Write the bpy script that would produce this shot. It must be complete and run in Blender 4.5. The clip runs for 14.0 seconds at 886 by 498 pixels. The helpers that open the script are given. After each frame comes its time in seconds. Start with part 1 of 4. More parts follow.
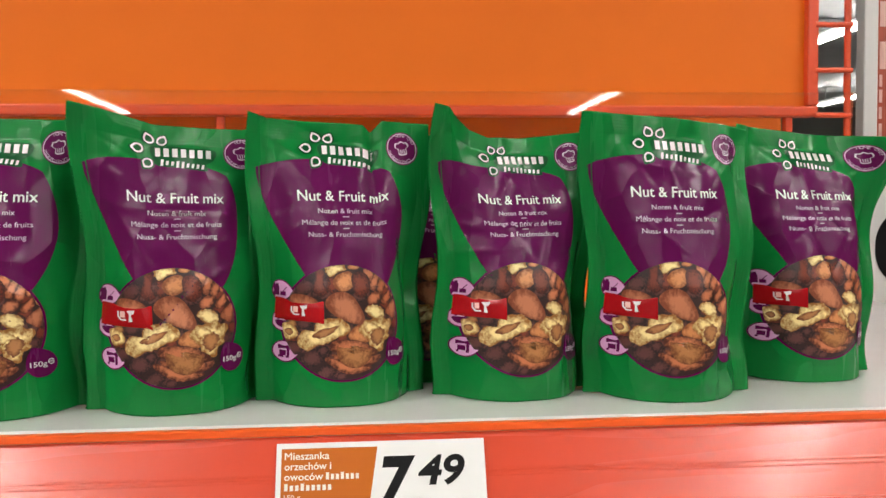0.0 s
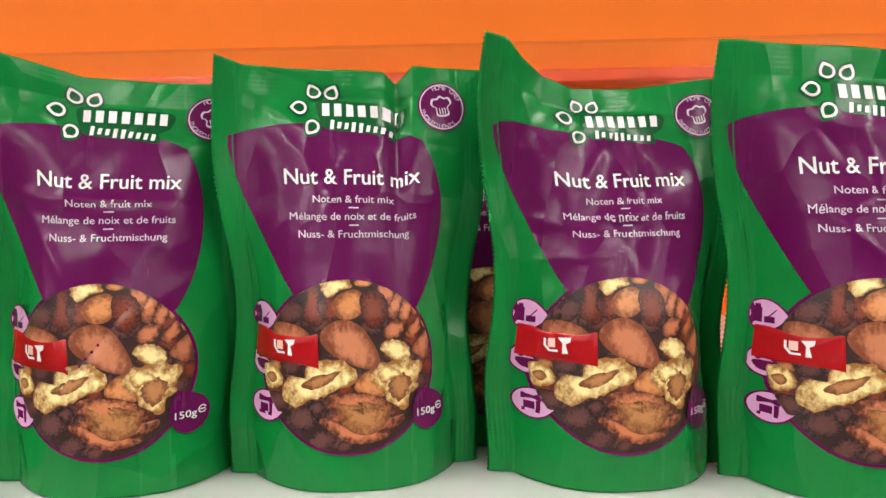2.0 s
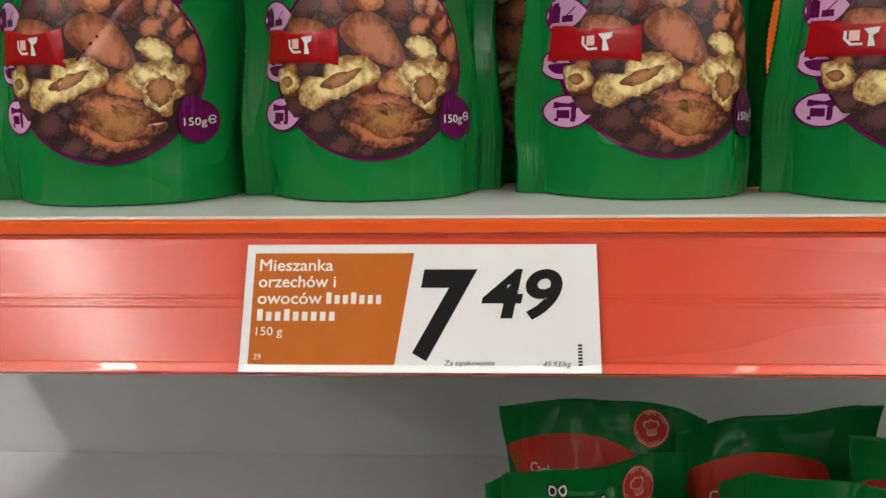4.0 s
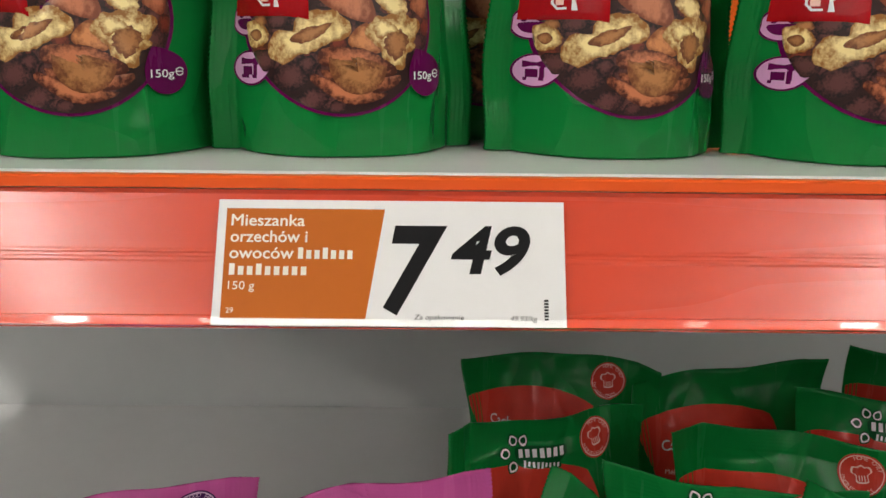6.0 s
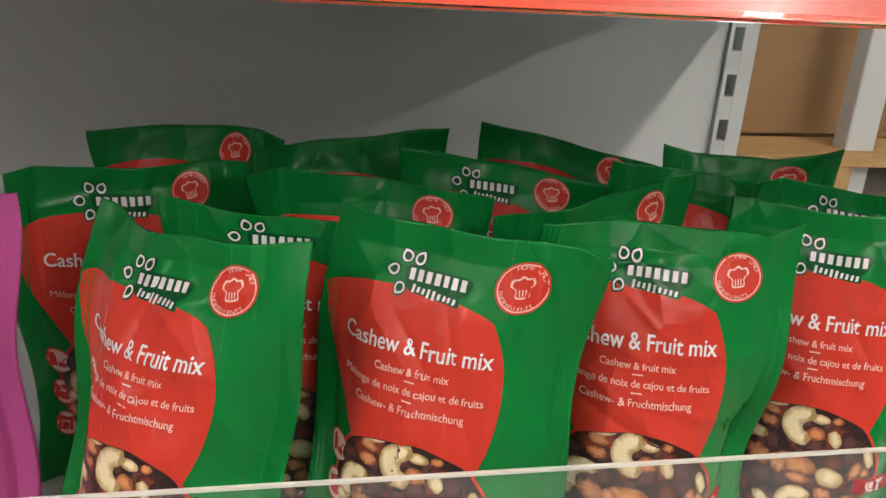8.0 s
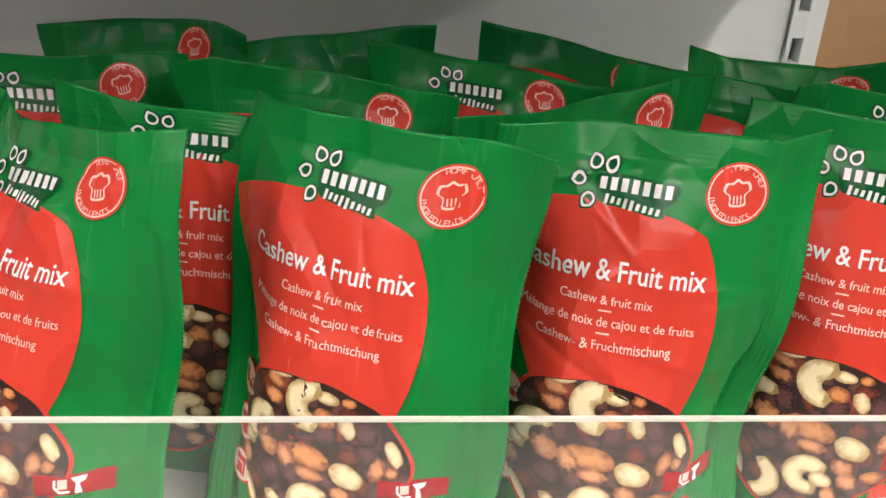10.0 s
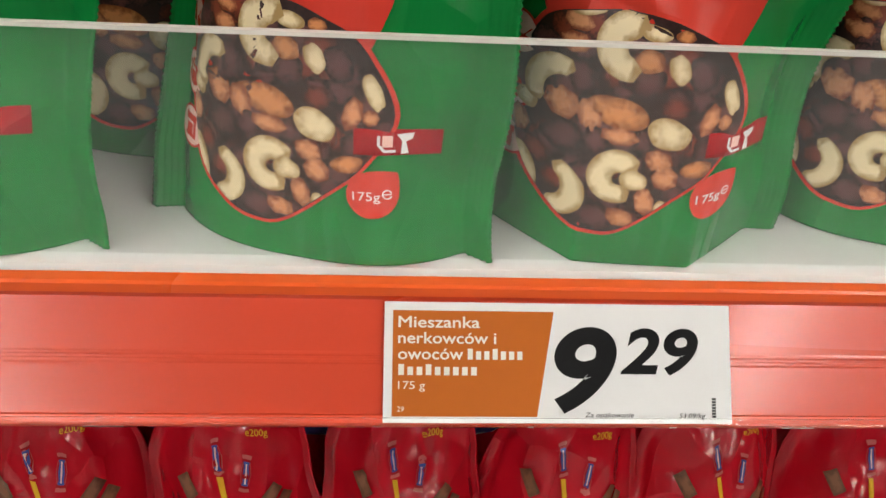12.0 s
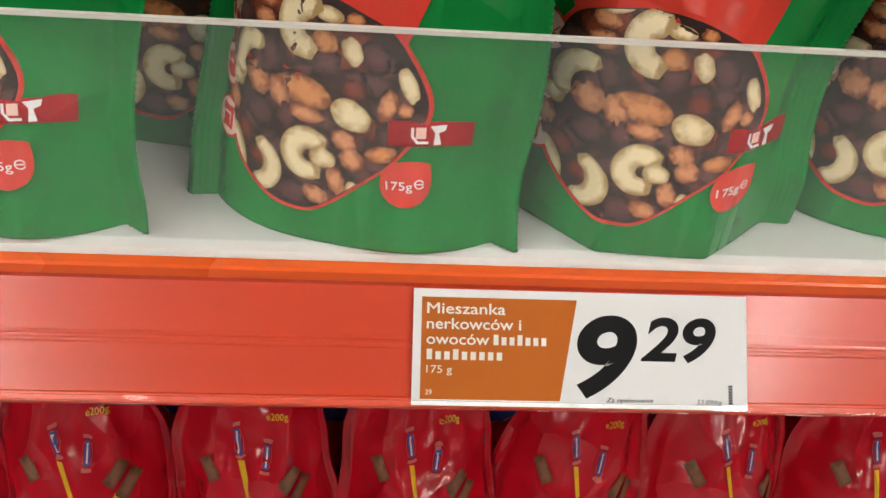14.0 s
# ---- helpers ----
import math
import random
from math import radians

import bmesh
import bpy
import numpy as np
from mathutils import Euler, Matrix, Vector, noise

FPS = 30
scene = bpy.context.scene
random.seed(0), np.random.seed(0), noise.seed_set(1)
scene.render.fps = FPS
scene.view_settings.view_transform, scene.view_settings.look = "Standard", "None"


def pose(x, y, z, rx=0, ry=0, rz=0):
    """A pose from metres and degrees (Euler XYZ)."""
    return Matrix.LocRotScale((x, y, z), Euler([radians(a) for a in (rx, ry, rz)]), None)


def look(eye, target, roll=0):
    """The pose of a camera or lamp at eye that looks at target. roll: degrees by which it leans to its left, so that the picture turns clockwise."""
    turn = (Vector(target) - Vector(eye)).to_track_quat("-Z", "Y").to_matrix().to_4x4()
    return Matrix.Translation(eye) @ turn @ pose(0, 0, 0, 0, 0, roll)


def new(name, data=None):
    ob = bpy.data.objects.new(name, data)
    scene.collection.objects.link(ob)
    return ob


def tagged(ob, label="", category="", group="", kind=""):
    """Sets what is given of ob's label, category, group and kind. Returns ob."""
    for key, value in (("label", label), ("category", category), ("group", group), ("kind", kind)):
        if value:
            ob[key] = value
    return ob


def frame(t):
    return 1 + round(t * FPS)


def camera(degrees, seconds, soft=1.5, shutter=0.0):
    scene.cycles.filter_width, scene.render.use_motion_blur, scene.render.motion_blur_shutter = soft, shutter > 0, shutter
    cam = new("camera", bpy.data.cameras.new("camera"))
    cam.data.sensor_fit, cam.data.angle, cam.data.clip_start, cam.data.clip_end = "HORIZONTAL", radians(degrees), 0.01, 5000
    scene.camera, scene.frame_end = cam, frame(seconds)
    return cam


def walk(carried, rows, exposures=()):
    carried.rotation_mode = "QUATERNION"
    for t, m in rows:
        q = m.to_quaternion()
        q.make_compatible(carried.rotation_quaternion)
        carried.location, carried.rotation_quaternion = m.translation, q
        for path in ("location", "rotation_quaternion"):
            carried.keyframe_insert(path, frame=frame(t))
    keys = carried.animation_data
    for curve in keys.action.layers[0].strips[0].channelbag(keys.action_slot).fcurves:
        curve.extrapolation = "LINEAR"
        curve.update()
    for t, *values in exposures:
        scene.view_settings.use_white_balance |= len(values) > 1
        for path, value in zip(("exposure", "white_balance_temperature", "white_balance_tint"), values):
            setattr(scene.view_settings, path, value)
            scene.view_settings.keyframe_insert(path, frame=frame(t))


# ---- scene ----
cam = camera(55.3, 14.0)
PATH = [
    (0, (0.0497, -0.4362, 1.5188), (0.2177, 1.5548, 1.4316), -0.44),
    (0.5, (0.0550, -0.3859, 1.5147), (0.1270, 1.6117, 1.4479), -0.40),
    (1, (0.0741, -0.3211, 1.5177), (0.0411, 1.6776, 1.4559), -0.29),
    (1.5, (0.0887, -0.2795, 1.5191), (-0.0184, 1.7159, 1.4364), -0.39),
    (2, (0.0879, -0.2699, 1.5151), (-0.0251, 1.7248, 1.4235), -0.71),
    (2.5, (0.0810, -0.2814, 1.5000), (-0.0200, 1.7122, 1.3754), -0.98),
    (3, (0.0787, -0.2914, 1.4757), (-0.0153, 1.6972, 1.2842), -1.06),
    (3.5, (0.0734, -0.2753, 1.4511), (-0.0106, 1.7031, 1.1702), -0.63),
    (3.7, (0.0726, -0.2621, 1.4452), (-0.0184, 1.7109, 1.1306), -0.55),
    (5.8, (0.069, -0.244, 1.448), (0.035, 1.701, 0.981), 0.3),
    (6, (0.068, -0.26, 1.447), (0.08, 1.685, 0.983), 0.6),
    (6.5, (0.071, -0.311, 1.441), (0.263, 1.621, 0.961), 1.3),
    (7, (0.093, -0.345, 1.429), (0.441, 1.547, 0.881), 2.3),
    (7.5, (0.142, -0.329, 1.411), (0.556, 1.52, 0.77), 3.4),
    (7.7, (0.165, -0.312, 1.401), (0.569, 1.526, 0.724), 3.6),
    (9.8, (0.261, -0.241, 1.362), (0.431, 1.568, 0.528), 2.9),
    (10, (0.263, -0.245, 1.356), (0.424, 1.558, 0.505), 3.0),
    (10.5, (0.268, -0.247, 1.337), (0.401, 1.514, 0.398), 2.8),
    (11, (0.267, -0.244, 1.312), (0.407, 1.473, 0.296), 3.1),
    (11.5, (0.271, -0.236, 1.29), (0.408, 1.418, 0.174), 3.5),
    (12, (0.273, -0.225, 1.271), (0.42, 1.39, 0.099), 4.1),
    (12.5, (0.278, -0.209, 1.261), (0.422, 1.385, 0.062), 4.3),
    (13, (0.281, -0.201, 1.255), (0.434, 1.383, 0.044), 4.8),
    (13.5, (0.276, -0.21, 1.261), (0.423, 1.378, 0.053), 5.0),
    (14, (0.264, -0.233, 1.274), (0.409, 1.375, 0.094), 4.8),
]
EXPOSURES = [(0, -0.2), (0.5, -0.3), (1, 0.0), (1.5, 0.25), (2, 0.15), (2.5, 0.05), (3, -0.35), (3.5, -0.55), (5.8, -0.5), (7, -0.42), (7.7, -0.35),
             (9.8, 0.2), (10, 0.2), (10.5, 0.0), (11, -0.25), (12, -0.6), (13, -0.65), (14, -0.6)]
walk(cam, [(t, look(eye, target, roll)) for t, eye, target, roll in PATH], EXPOSURES)

# ---------------------------------------------------------------- light
LAMP_POWER = 50.0
world = bpy.data.worlds.new("world")
scene.world = world
world.use_nodes = True
world.node_tree.nodes["Background"].inputs[0].default_value = (0.9, 0.95, 1.0, 1)
world.node_tree.nodes["Background"].inputs[1].default_value = 0.004


# ---------------------------------------------------------------- materials
def material(name, colour, rough=0.5, metal=0.0, spread=0.06, scale=40.0, bump=0.0, bump_scale=300.0, stretch=(1, 1, 1),
             coat=0.0, spec=0.5, dirt=0.0, glow=None, power=0.0):
    """A surface with two scales of variation in colour and gloss, and fine relief."""
    m = bpy.data.materials.new(name)
    m.use_nodes = True
    nt = m.node_tree
    b = nt.nodes["Principled BSDF"]
    b.inputs["Roughness"].default_value = rough
    b.inputs["Metallic"].default_value = metal
    b.inputs["Coat Weight"].default_value = coat
    b.inputs["Coat Roughness"].default_value = 0.15
    b.inputs["Specular IOR Level"].default_value = spec
    co = nt.nodes.new("ShaderNodeTexCoord")
    mp = nt.nodes.new("ShaderNodeMapping")
    mp.inputs["Scale"].default_value = stretch
    nt.links.new(co.outputs["Object"], mp.inputs[0])
    big = nt.nodes.new("ShaderNodeTexNoise")
    big.inputs["Scale"].default_value, big.inputs["Detail"].default_value = scale, 4
    fine = nt.nodes.new("ShaderNodeTexNoise")
    fine.inputs["Scale"].default_value, fine.inputs["Detail"].default_value = scale * 9, 3
    nt.links.new(mp.outputs[0], big.inputs["Vector"])
    nt.links.new(mp.outputs[0], fine.inputs["Vector"])
    add = nt.nodes.new("ShaderNodeMath")
    add.operation = "MULTIPLY_ADD"
    add.inputs[1].default_value = 0.45
    nt.links.new(fine.outputs["Fac"], add.inputs[0])
    nt.links.new(big.outputs["Fac"], add.inputs[2])
    ramp = nt.nodes.new("ShaderNodeMapRange")
    ramp.inputs["From Min"].default_value, ramp.inputs["From Max"].default_value = 0.45, 1.0
    ramp.inputs["To Min"].default_value, ramp.inputs["To Max"].default_value = 1 - spread, 1 + spread
    nt.links.new(add.outputs[0], ramp.inputs["Value"])
    mul = nt.nodes.new("ShaderNodeVectorMath")
    mul.operation = "SCALE"
    mul.inputs[0].default_value = colour
    nt.links.new(ramp.outputs[0], mul.inputs["Scale"])
    nt.links.new(mul.outputs[0], b.inputs["Base Color"])
    rr = nt.nodes.new("ShaderNodeMapRange")
    rr.inputs["From Min"].default_value, rr.inputs["From Max"].default_value = 0.3, 0.7
    rr.inputs["To Min"].default_value, rr.inputs["To Max"].default_value = rough * 0.85, min(1, rough * 1.2)
    nt.links.new(big.outputs["Fac"], rr.inputs["Value"])
    nt.links.new(rr.outputs[0], b.inputs["Roughness"])
    if bump:
        n3 = nt.nodes.new("ShaderNodeTexNoise")
        n3.inputs["Scale"].default_value, n3.inputs["Detail"].default_value = bump_scale, 3
        nt.links.new(mp.outputs[0], n3.inputs["Vector"])
        bp = nt.nodes.new("ShaderNodeBump")
        bp.inputs["Strength"].default_value, bp.inputs["Distance"].default_value = bump, 0.001
        nt.links.new(n3.outputs["Fac"], bp.inputs["Height"])
        nt.links.new(bp.outputs[0], b.inputs["Normal"])
    if glow:
        b.inputs["Emission Color"].default_value = (*glow, 1)
        b.inputs["Emission Strength"].default_value = power
    return m


def film(name, colour, rough=0.24, shine=0.22, crumple=0.6):
    """Printed pouch film: satin, with faint vertical draw lines and the flat facets of crumpled foil."""
    m = material(name, colour, rough, spread=0.05, scale=25, bump=0.05, bump_scale=110, stretch=(5, 1, 0.4), spec=shine)
    nt = m.node_tree
    geo = nt.nodes.new("ShaderNodeNewGeometry")
    mp = nt.nodes.new("ShaderNodeMapping")
    mp.inputs["Rotation"].default_value = (0.3, 0.5, 0.2)
    mp.inputs["Scale"].default_value = (1, 1, 0.6)
    nt.links.new(geo.outputs["Position"], mp.inputs[0])
    warp = nt.nodes.new("ShaderNodeTexNoise")
    warp.inputs["Scale"].default_value, warp.inputs["Detail"].default_value = 22, 2
    nt.links.new(mp.outputs[0], warp.inputs["Vector"])
    shift = nt.nodes.new("ShaderNodeVectorMath")
    shift.operation = "MULTIPLY_ADD"
    shift.inputs[1].default_value = (0.022, 0.022, 0.022)
    nt.links.new(warp.outputs["Color"], shift.inputs[0])
    nt.links.new(mp.outputs[0], shift.inputs[2])
    cells = nt.nodes.new("ShaderNodeTexVoronoi")
    cells.inputs["Scale"].default_value = 34
    nt.links.new(shift.outputs[0], cells.inputs["Vector"])
    soft = nt.nodes.new("ShaderNodeTexNoise")
    soft.inputs["Scale"].default_value, soft.inputs["Detail"].default_value = 38, 1
    nt.links.new(mp.outputs[0], soft.inputs["Vector"])
    both = nt.nodes.new("ShaderNodeMath")
    both.operation = "MULTIPLY"
    nt.links.new(cells.outputs["Distance"], both.inputs[0])
    nt.links.new(soft.outputs["Fac"], both.inputs[1])
    fold = nt.nodes.new("ShaderNodeBump")
    fold.inputs["Strength"].default_value, fold.inputs["Distance"].default_value = crumple, 0.016
    nt.links.new(both.outputs[0], fold.inputs["Height"])
    fine = nt.nodes["Bump"]
    nt.links.new(fold.outputs[0], fine.inputs["Normal"])
    return m


def photo_print(name, dark, light, rough=0.34, noise_scale=4.0, streak=0.0):
    """A printed picture of food: tone runs from the rim to the middle of each piece, with mottling."""
    m = bpy.data.materials.new(name)
    m.use_nodes = True
    nt = m.node_tree
    b = nt.nodes["Principled BSDF"]
    b.inputs["Roughness"].default_value = rough
    uv = nt.nodes.new("ShaderNodeUVMap")
    uv.uv_map = "piece"
    sep = nt.nodes.new("ShaderNodeSeparateXYZ")
    nt.links.new(uv.outputs[0], sep.inputs[0])
    co = nt.nodes.new("ShaderNodeTexCoord")
    mp = nt.nodes.new("ShaderNodeMapping")
    mp.inputs["Scale"].default_value = (1 + streak, 1, 1)
    nt.links.new(co.outputs["Object"], mp.inputs[0])
    n = nt.nodes.new("ShaderNodeTexNoise")
    n.inputs["Scale"].default_value, n.inputs["Detail"].default_value, n.inputs["Roughness"].default_value = 100 * noise_scale, 7, 0.66
    nt.links.new(mp.outputs[0], n.inputs["Vector"])
    mix = nt.nodes.new("ShaderNodeMath")
    mix.operation = "MULTIPLY_ADD"
    mix.inputs[1].default_value, mix.inputs[2].default_value = 2.0, -1.0
    nt.links.new(n.outputs["Fac"], mix.inputs[0])
    add = nt.nodes.new("ShaderNodeMath")
    nt.links.new(sep.outputs["X"], add.inputs[0])
    nt.links.new(mix.outputs[0], add.inputs[1])
    ramp = nt.nodes.new("ShaderNodeValToRGB")
    ramp.color_ramp.elements[0].color = (*light, 1)
    ramp.color_ramp.elements[1].color = (*dark, 1)
    ramp.color_ramp.elements[0].position, ramp.color_ramp.elements[1].position = 0.38, 1.2
    nt.links.new(add.outputs[0], ramp.inputs[0])
    nt.links.new(ramp.outputs[0], b.inputs["Base Color"])
    return m


def clear(name, tint=(1, 1, 1), rough=0.02):
    m = bpy.data.materials.new(name)
    m.use_nodes = True
    b = m.node_tree.nodes["Principled BSDF"]
    b.inputs["Base Color"].default_value = (*tint, 1)
    b.inputs["Roughness"].default_value = rough
    b.inputs["Transmission Weight"].default_value = 1.0
    b.inputs["IOR"].default_value = 1.49
    return m


def dusty_hazed(name, dust_haze):
    """Clear acrylic with dust and fine scratches; its pale diffuse veil also paints reflection haze."""
    m = clear(name, (0.96, 0.97, 0.96))
    nt = m.node_tree
    d = nt.nodes.new("ShaderNodeBsdfDiffuse")
    d.inputs[0].default_value = (0.75, 0.75, 0.74, 1)
    mix = nt.nodes.new("ShaderNodeMixShader")
    co = nt.nodes.new("ShaderNodeTexCoord")
    mp = nt.nodes.new("ShaderNodeMapping")
    mp.inputs["Scale"].default_value = (3, 3, 90)
    mp.inputs["Rotation"].default_value = (0, 0.25, 0)
    n = nt.nodes.new("ShaderNodeTexNoise")
    n.inputs["Scale"].default_value, n.inputs["Detail"].default_value = 12, 6
    r = nt.nodes.new("ShaderNodeMapRange")
    r.inputs["From Min"].default_value, r.inputs["From Max"].default_value = 0.35, 0.8
    r.inputs["To Min"].default_value, r.inputs["To Max"].default_value = dust_haze * 0.6, dust_haze * 2.0
    nt.links.new(co.outputs["Object"], mp.inputs[0])
    nt.links.new(mp.outputs[0], n.inputs["Vector"])
    nt.links.new(n.outputs["Fac"], r.inputs["Value"])
    nt.links.new(r.outputs[0], mix.inputs[0])
    nt.links.new(nt.nodes["Principled BSDF"].outputs[0], mix.inputs[1])
    nt.links.new(d.outputs[0], mix.inputs[2])
    nt.links.new(mix.outputs[0], nt.nodes["Material Output"].inputs["Surface"])
    return m


DUSTY_HAZED = dusty_hazed("dusty_hazed_acrylic", 0.022)
GREEN = film("green_film", (0.0045, 0.190, 0.036))
PINK = film("pink_film", (0.50, 0.085, 0.30))
RED_FILM = film("red_gloss_film", (0.50, 0.005, 0.016), 0.14, 0.6, 1.0)
PURPLE = film("purple_print", (0.108, 0.004, 0.070))
DEEP_PURPLE = film("deep_purple_print", (0.055, 0.010, 0.085))
CORAL = film("coral_print", (0.62, 0.048, 0.030))
DARK_GREEN = film("dark_green_print", (0.003, 0.085, 0.022))
LILAC = film("lilac_print", (0.68, 0.36, 0.62))
TAG_RED = film("red_tag_print", (0.36, 0.006, 0.010))
INK_WHITE = film("white_print", (0.82, 0.80, 0.82))
INK_PALE = film("pale_print", (0.66, 0.50, 0.66))
INK_BLUSH = film("blush_print", (0.86, 0.55, 0.50))
WRAP_PINK = film("pink_wrapper_print", (0.55, 0.13, 0.12), 0.2)
INK_YELLOW = film("yellow_print", (0.80, 0.42, 0.03), 0.2)
INK_BLUE = film("blue_print", (0.06, 0.08, 0.30), 0.2)
MIX_DARK = photo_print("printed_dark_mix", (0.006, 0.003, 0.003), (0.030, 0.010, 0.009), noise_scale=6)
ALMOND = photo_print("printed_almond", (0.20, 0.050, 0.020), (0.52, 0.19, 0.095), noise_scale=2.5, streak=0.6)
HAZEL = photo_print("printed_hazelnut", (0.22, 0.060, 0.015), (0.62, 0.25, 0.09))
RAISIN = photo_print("printed_raisin", (0.006, 0.003, 0.004), (0.12, 0.042, 0.040), noise_scale=10)
DATE = photo_print("printed_dried_fruit", (0.035, 0.006, 0.004), (0.20, 0.036, 0.018), noise_scale=9)
WALNUT = photo_print("printed_walnut", (0.30, 0.12, 0.02), (0.90, 0.76, 0.36), noise_scale=3.5)
WALNUT_SKIN = photo_print("printed_walnut_skin", (0.16, 0.05, 0.015), (0.45, 0.20, 0.07), noise_scale=5)
PECAN = photo_print("printed_pecan", (0.07, 0.012, 0.005), (0.56, 0.19, 0.085), noise_scale=4)
CASHEW = photo_print("printed_cashew", (0.38, 0.24, 0.09), (0.80, 0.67, 0.43), noise_scale=1.6)
PAPAYA = photo_print("printed_papaya", (0.22, 0.055, 0.020), (0.62, 0.27, 0.125), noise_scale=4)
SEED = photo_print("printed_seeds", (0.02, 0.015, 0.015), (0.22, 0.18, 0.16), noise_scale=14)
CHOC = photo_print("printed_chocolate", (0.10, 0.035, 0.015), (0.24, 0.10, 0.05), noise_scale=2)

SHELF_WHITE = material("white_powder_coat", (0.68, 0.68, 0.68), 0.22, spread=0.03, scale=6, bump=0.05, bump_scale=700, coat=0.2)
STEEL_WHITE = material("light_grey_powder_coat", (0.62, 0.64, 0.64), 0.45, spread=0.04, scale=5, bump=0.06, bump_scale=600)
RAIL_RED = material("red_rail_plastic", (0.64, 0.060, 0.022), 0.26, spread=0.05, scale=3, bump=0.03, bump_scale=40, stretch=(0.2, 3, 3), coat=0.5)
RAIL_ORANGE = material("orange_rail_plastic", (0.85, 0.115, 0.018), 0.3, spread=0.03, scale=4)
PANEL_ORANGE = material("orange_board", (0.74, 0.150, 0.010), 0.55, spread=0.035, scale=2.5, bump=0.02, bump_scale=300, spec=0.2)
FRAME_ORANGE = material("red_orange_metal", (0.66, 0.070, 0.018), 0.35, spread=0.04, scale=6)
CARD_WHITE = material("white_label_card", (0.78, 0.78, 0.78), 0.5, spread=0.02, scale=20)
CARD_ORANGE = material("orange_label_print", (0.50, 0.125, 0.012), 0.5, spread=0.03, scale=30, spec=0.2)
INK_BLACK = material("black_print", (0.010, 0.010, 0.011), 0.6, spread=0.05, spec=0.12)
LABEL_TEXT = material("white_label_print", (0.80, 0.76, 0.70), 0.42, spread=0.02)
CARDBOARD = material("cardboard", (0.34, 0.20, 0.095), 0.75, spread=0.10, scale=7, bump=0.15, bump_scale=120, stretch=(1, 1, 6))
PALLET_WOOD = material("pallet_wood", (0.50, 0.31, 0.13), 0.7, spread=0.22, scale=12, bump=0.3, bump_scale=60, stretch=(1, 8, 8))
SLOT_SHADE = material("slot_shade_black", (0.01, 0.01, 0.011), 0.6)
SIGN_RED = material("brick_red_sign", (0.50, 0.10, 0.055), 0.5, spread=0.03)
SIGN_WHITE = material("white_sign", (0.80, 0.80, 0.79), 0.4, spread=0.02)
WALL_PAINT = material("warm_white_wall", (0.24, 0.235, 0.22), 0.7, spread=0.12, scale=0.8, bump=0.1, bump_scale=80)
CEILING_GREY = material("grey_ceiling", (0.42, 0.43, 0.44), 0.8, spread=0.12, scale=0.6)
FLOOR_TILE = material("grey_floor", (0.27, 0.26, 0.25), 0.35, spread=0.08, scale=2)
DUCT = material("galvanised_duct", (0.36, 0.37, 0.38), 0.4, metal=0.6, spread=0.08, scale=2)
LAMP_BODY = material("white_lamp_body", (0.75, 0.75, 0.75), 0.4)
LAMP_GLOW = material("glowing_tube", (0.9, 0.9, 0.9), 0.4, glow=(1.0, 0.95, 0.87), power=LAMP_POWER)
CLEAR = clear("clear_acrylic", (0.97, 0.98, 0.97))
# whitish colour paints the lamp light caught by the clear riser's top edge
LIT_EDGE = material("lit_acrylic_edge", (0.78, 0.76, 0.70), 0.35, spread=0.03)


# ---------------------------------------------------------------- mesh helpers
def mesh_from(name, verts, faces, mats, index=None, smooth=False, uv=None):
    me = bpy.data.meshes.new(name)
    me.from_pydata([tuple(v) for v in verts], [], [tuple(int(i) for i in f) for f in faces])
    for m in mats:
        me.materials.append(m)
    if index is not None:
        me.polygons.foreach_set("material_index", [int(i) for i in index])
    if smooth:
        me.polygons.foreach_set("use_smooth", [True] * len(me.polygons))
    if uv is not None:
        layer = me.uv_layers.new(name="piece")
        loops = np.zeros(len(me.loops), dtype=np.int32)
        me.loops.foreach_get("vertex_index", loops)
        layer.data.foreach_set("uv", np.asarray(uv, dtype=np.float32)[loops].ravel())
    me.update()
    return me


def part(name, me, parent, label=""):
    ob = new(name, me)
    ob.parent = parent
    if label:
        ob["label"] = label
    return ob


def box_bm(bm, x0, x1, y0, y1, z0, z1, bevel=0.0):
    r = bmesh.ops.create_cube(bm, size=1.0)
    bmesh.ops.scale(bm, vec=(x1 - x0, y1 - y0, z1 - z0), verts=r["verts"])
    bmesh.ops.translate(bm, vec=((x0 + x1) / 2, (y0 + y1) / 2, (z0 + z1) / 2), verts=r["verts"])
    if bevel:
        edges = list({e for v in r["verts"] for e in v.link_edges})
        bmesh.ops.bevel(bm, geom=edges, offset=bevel, segments=2, affect="EDGES", profile=0.5)


def bm_mesh(name, bm, mat):
    me = bpy.data.meshes.new(name)
    bm.to_mesh(me)
    bm.free()
    me.materials.append(mat)
    return me


def box(name, x0, x1, y0, y1, z0, z1, mat, bevel=0.0, parent=None):
    bm = bmesh.new()
    box_bm(bm, x0, x1, y0, y1, z0, z1, bevel)
    ob = new(name, bm_mesh(name, bm, mat))
    ob.parent = parent
    return ob


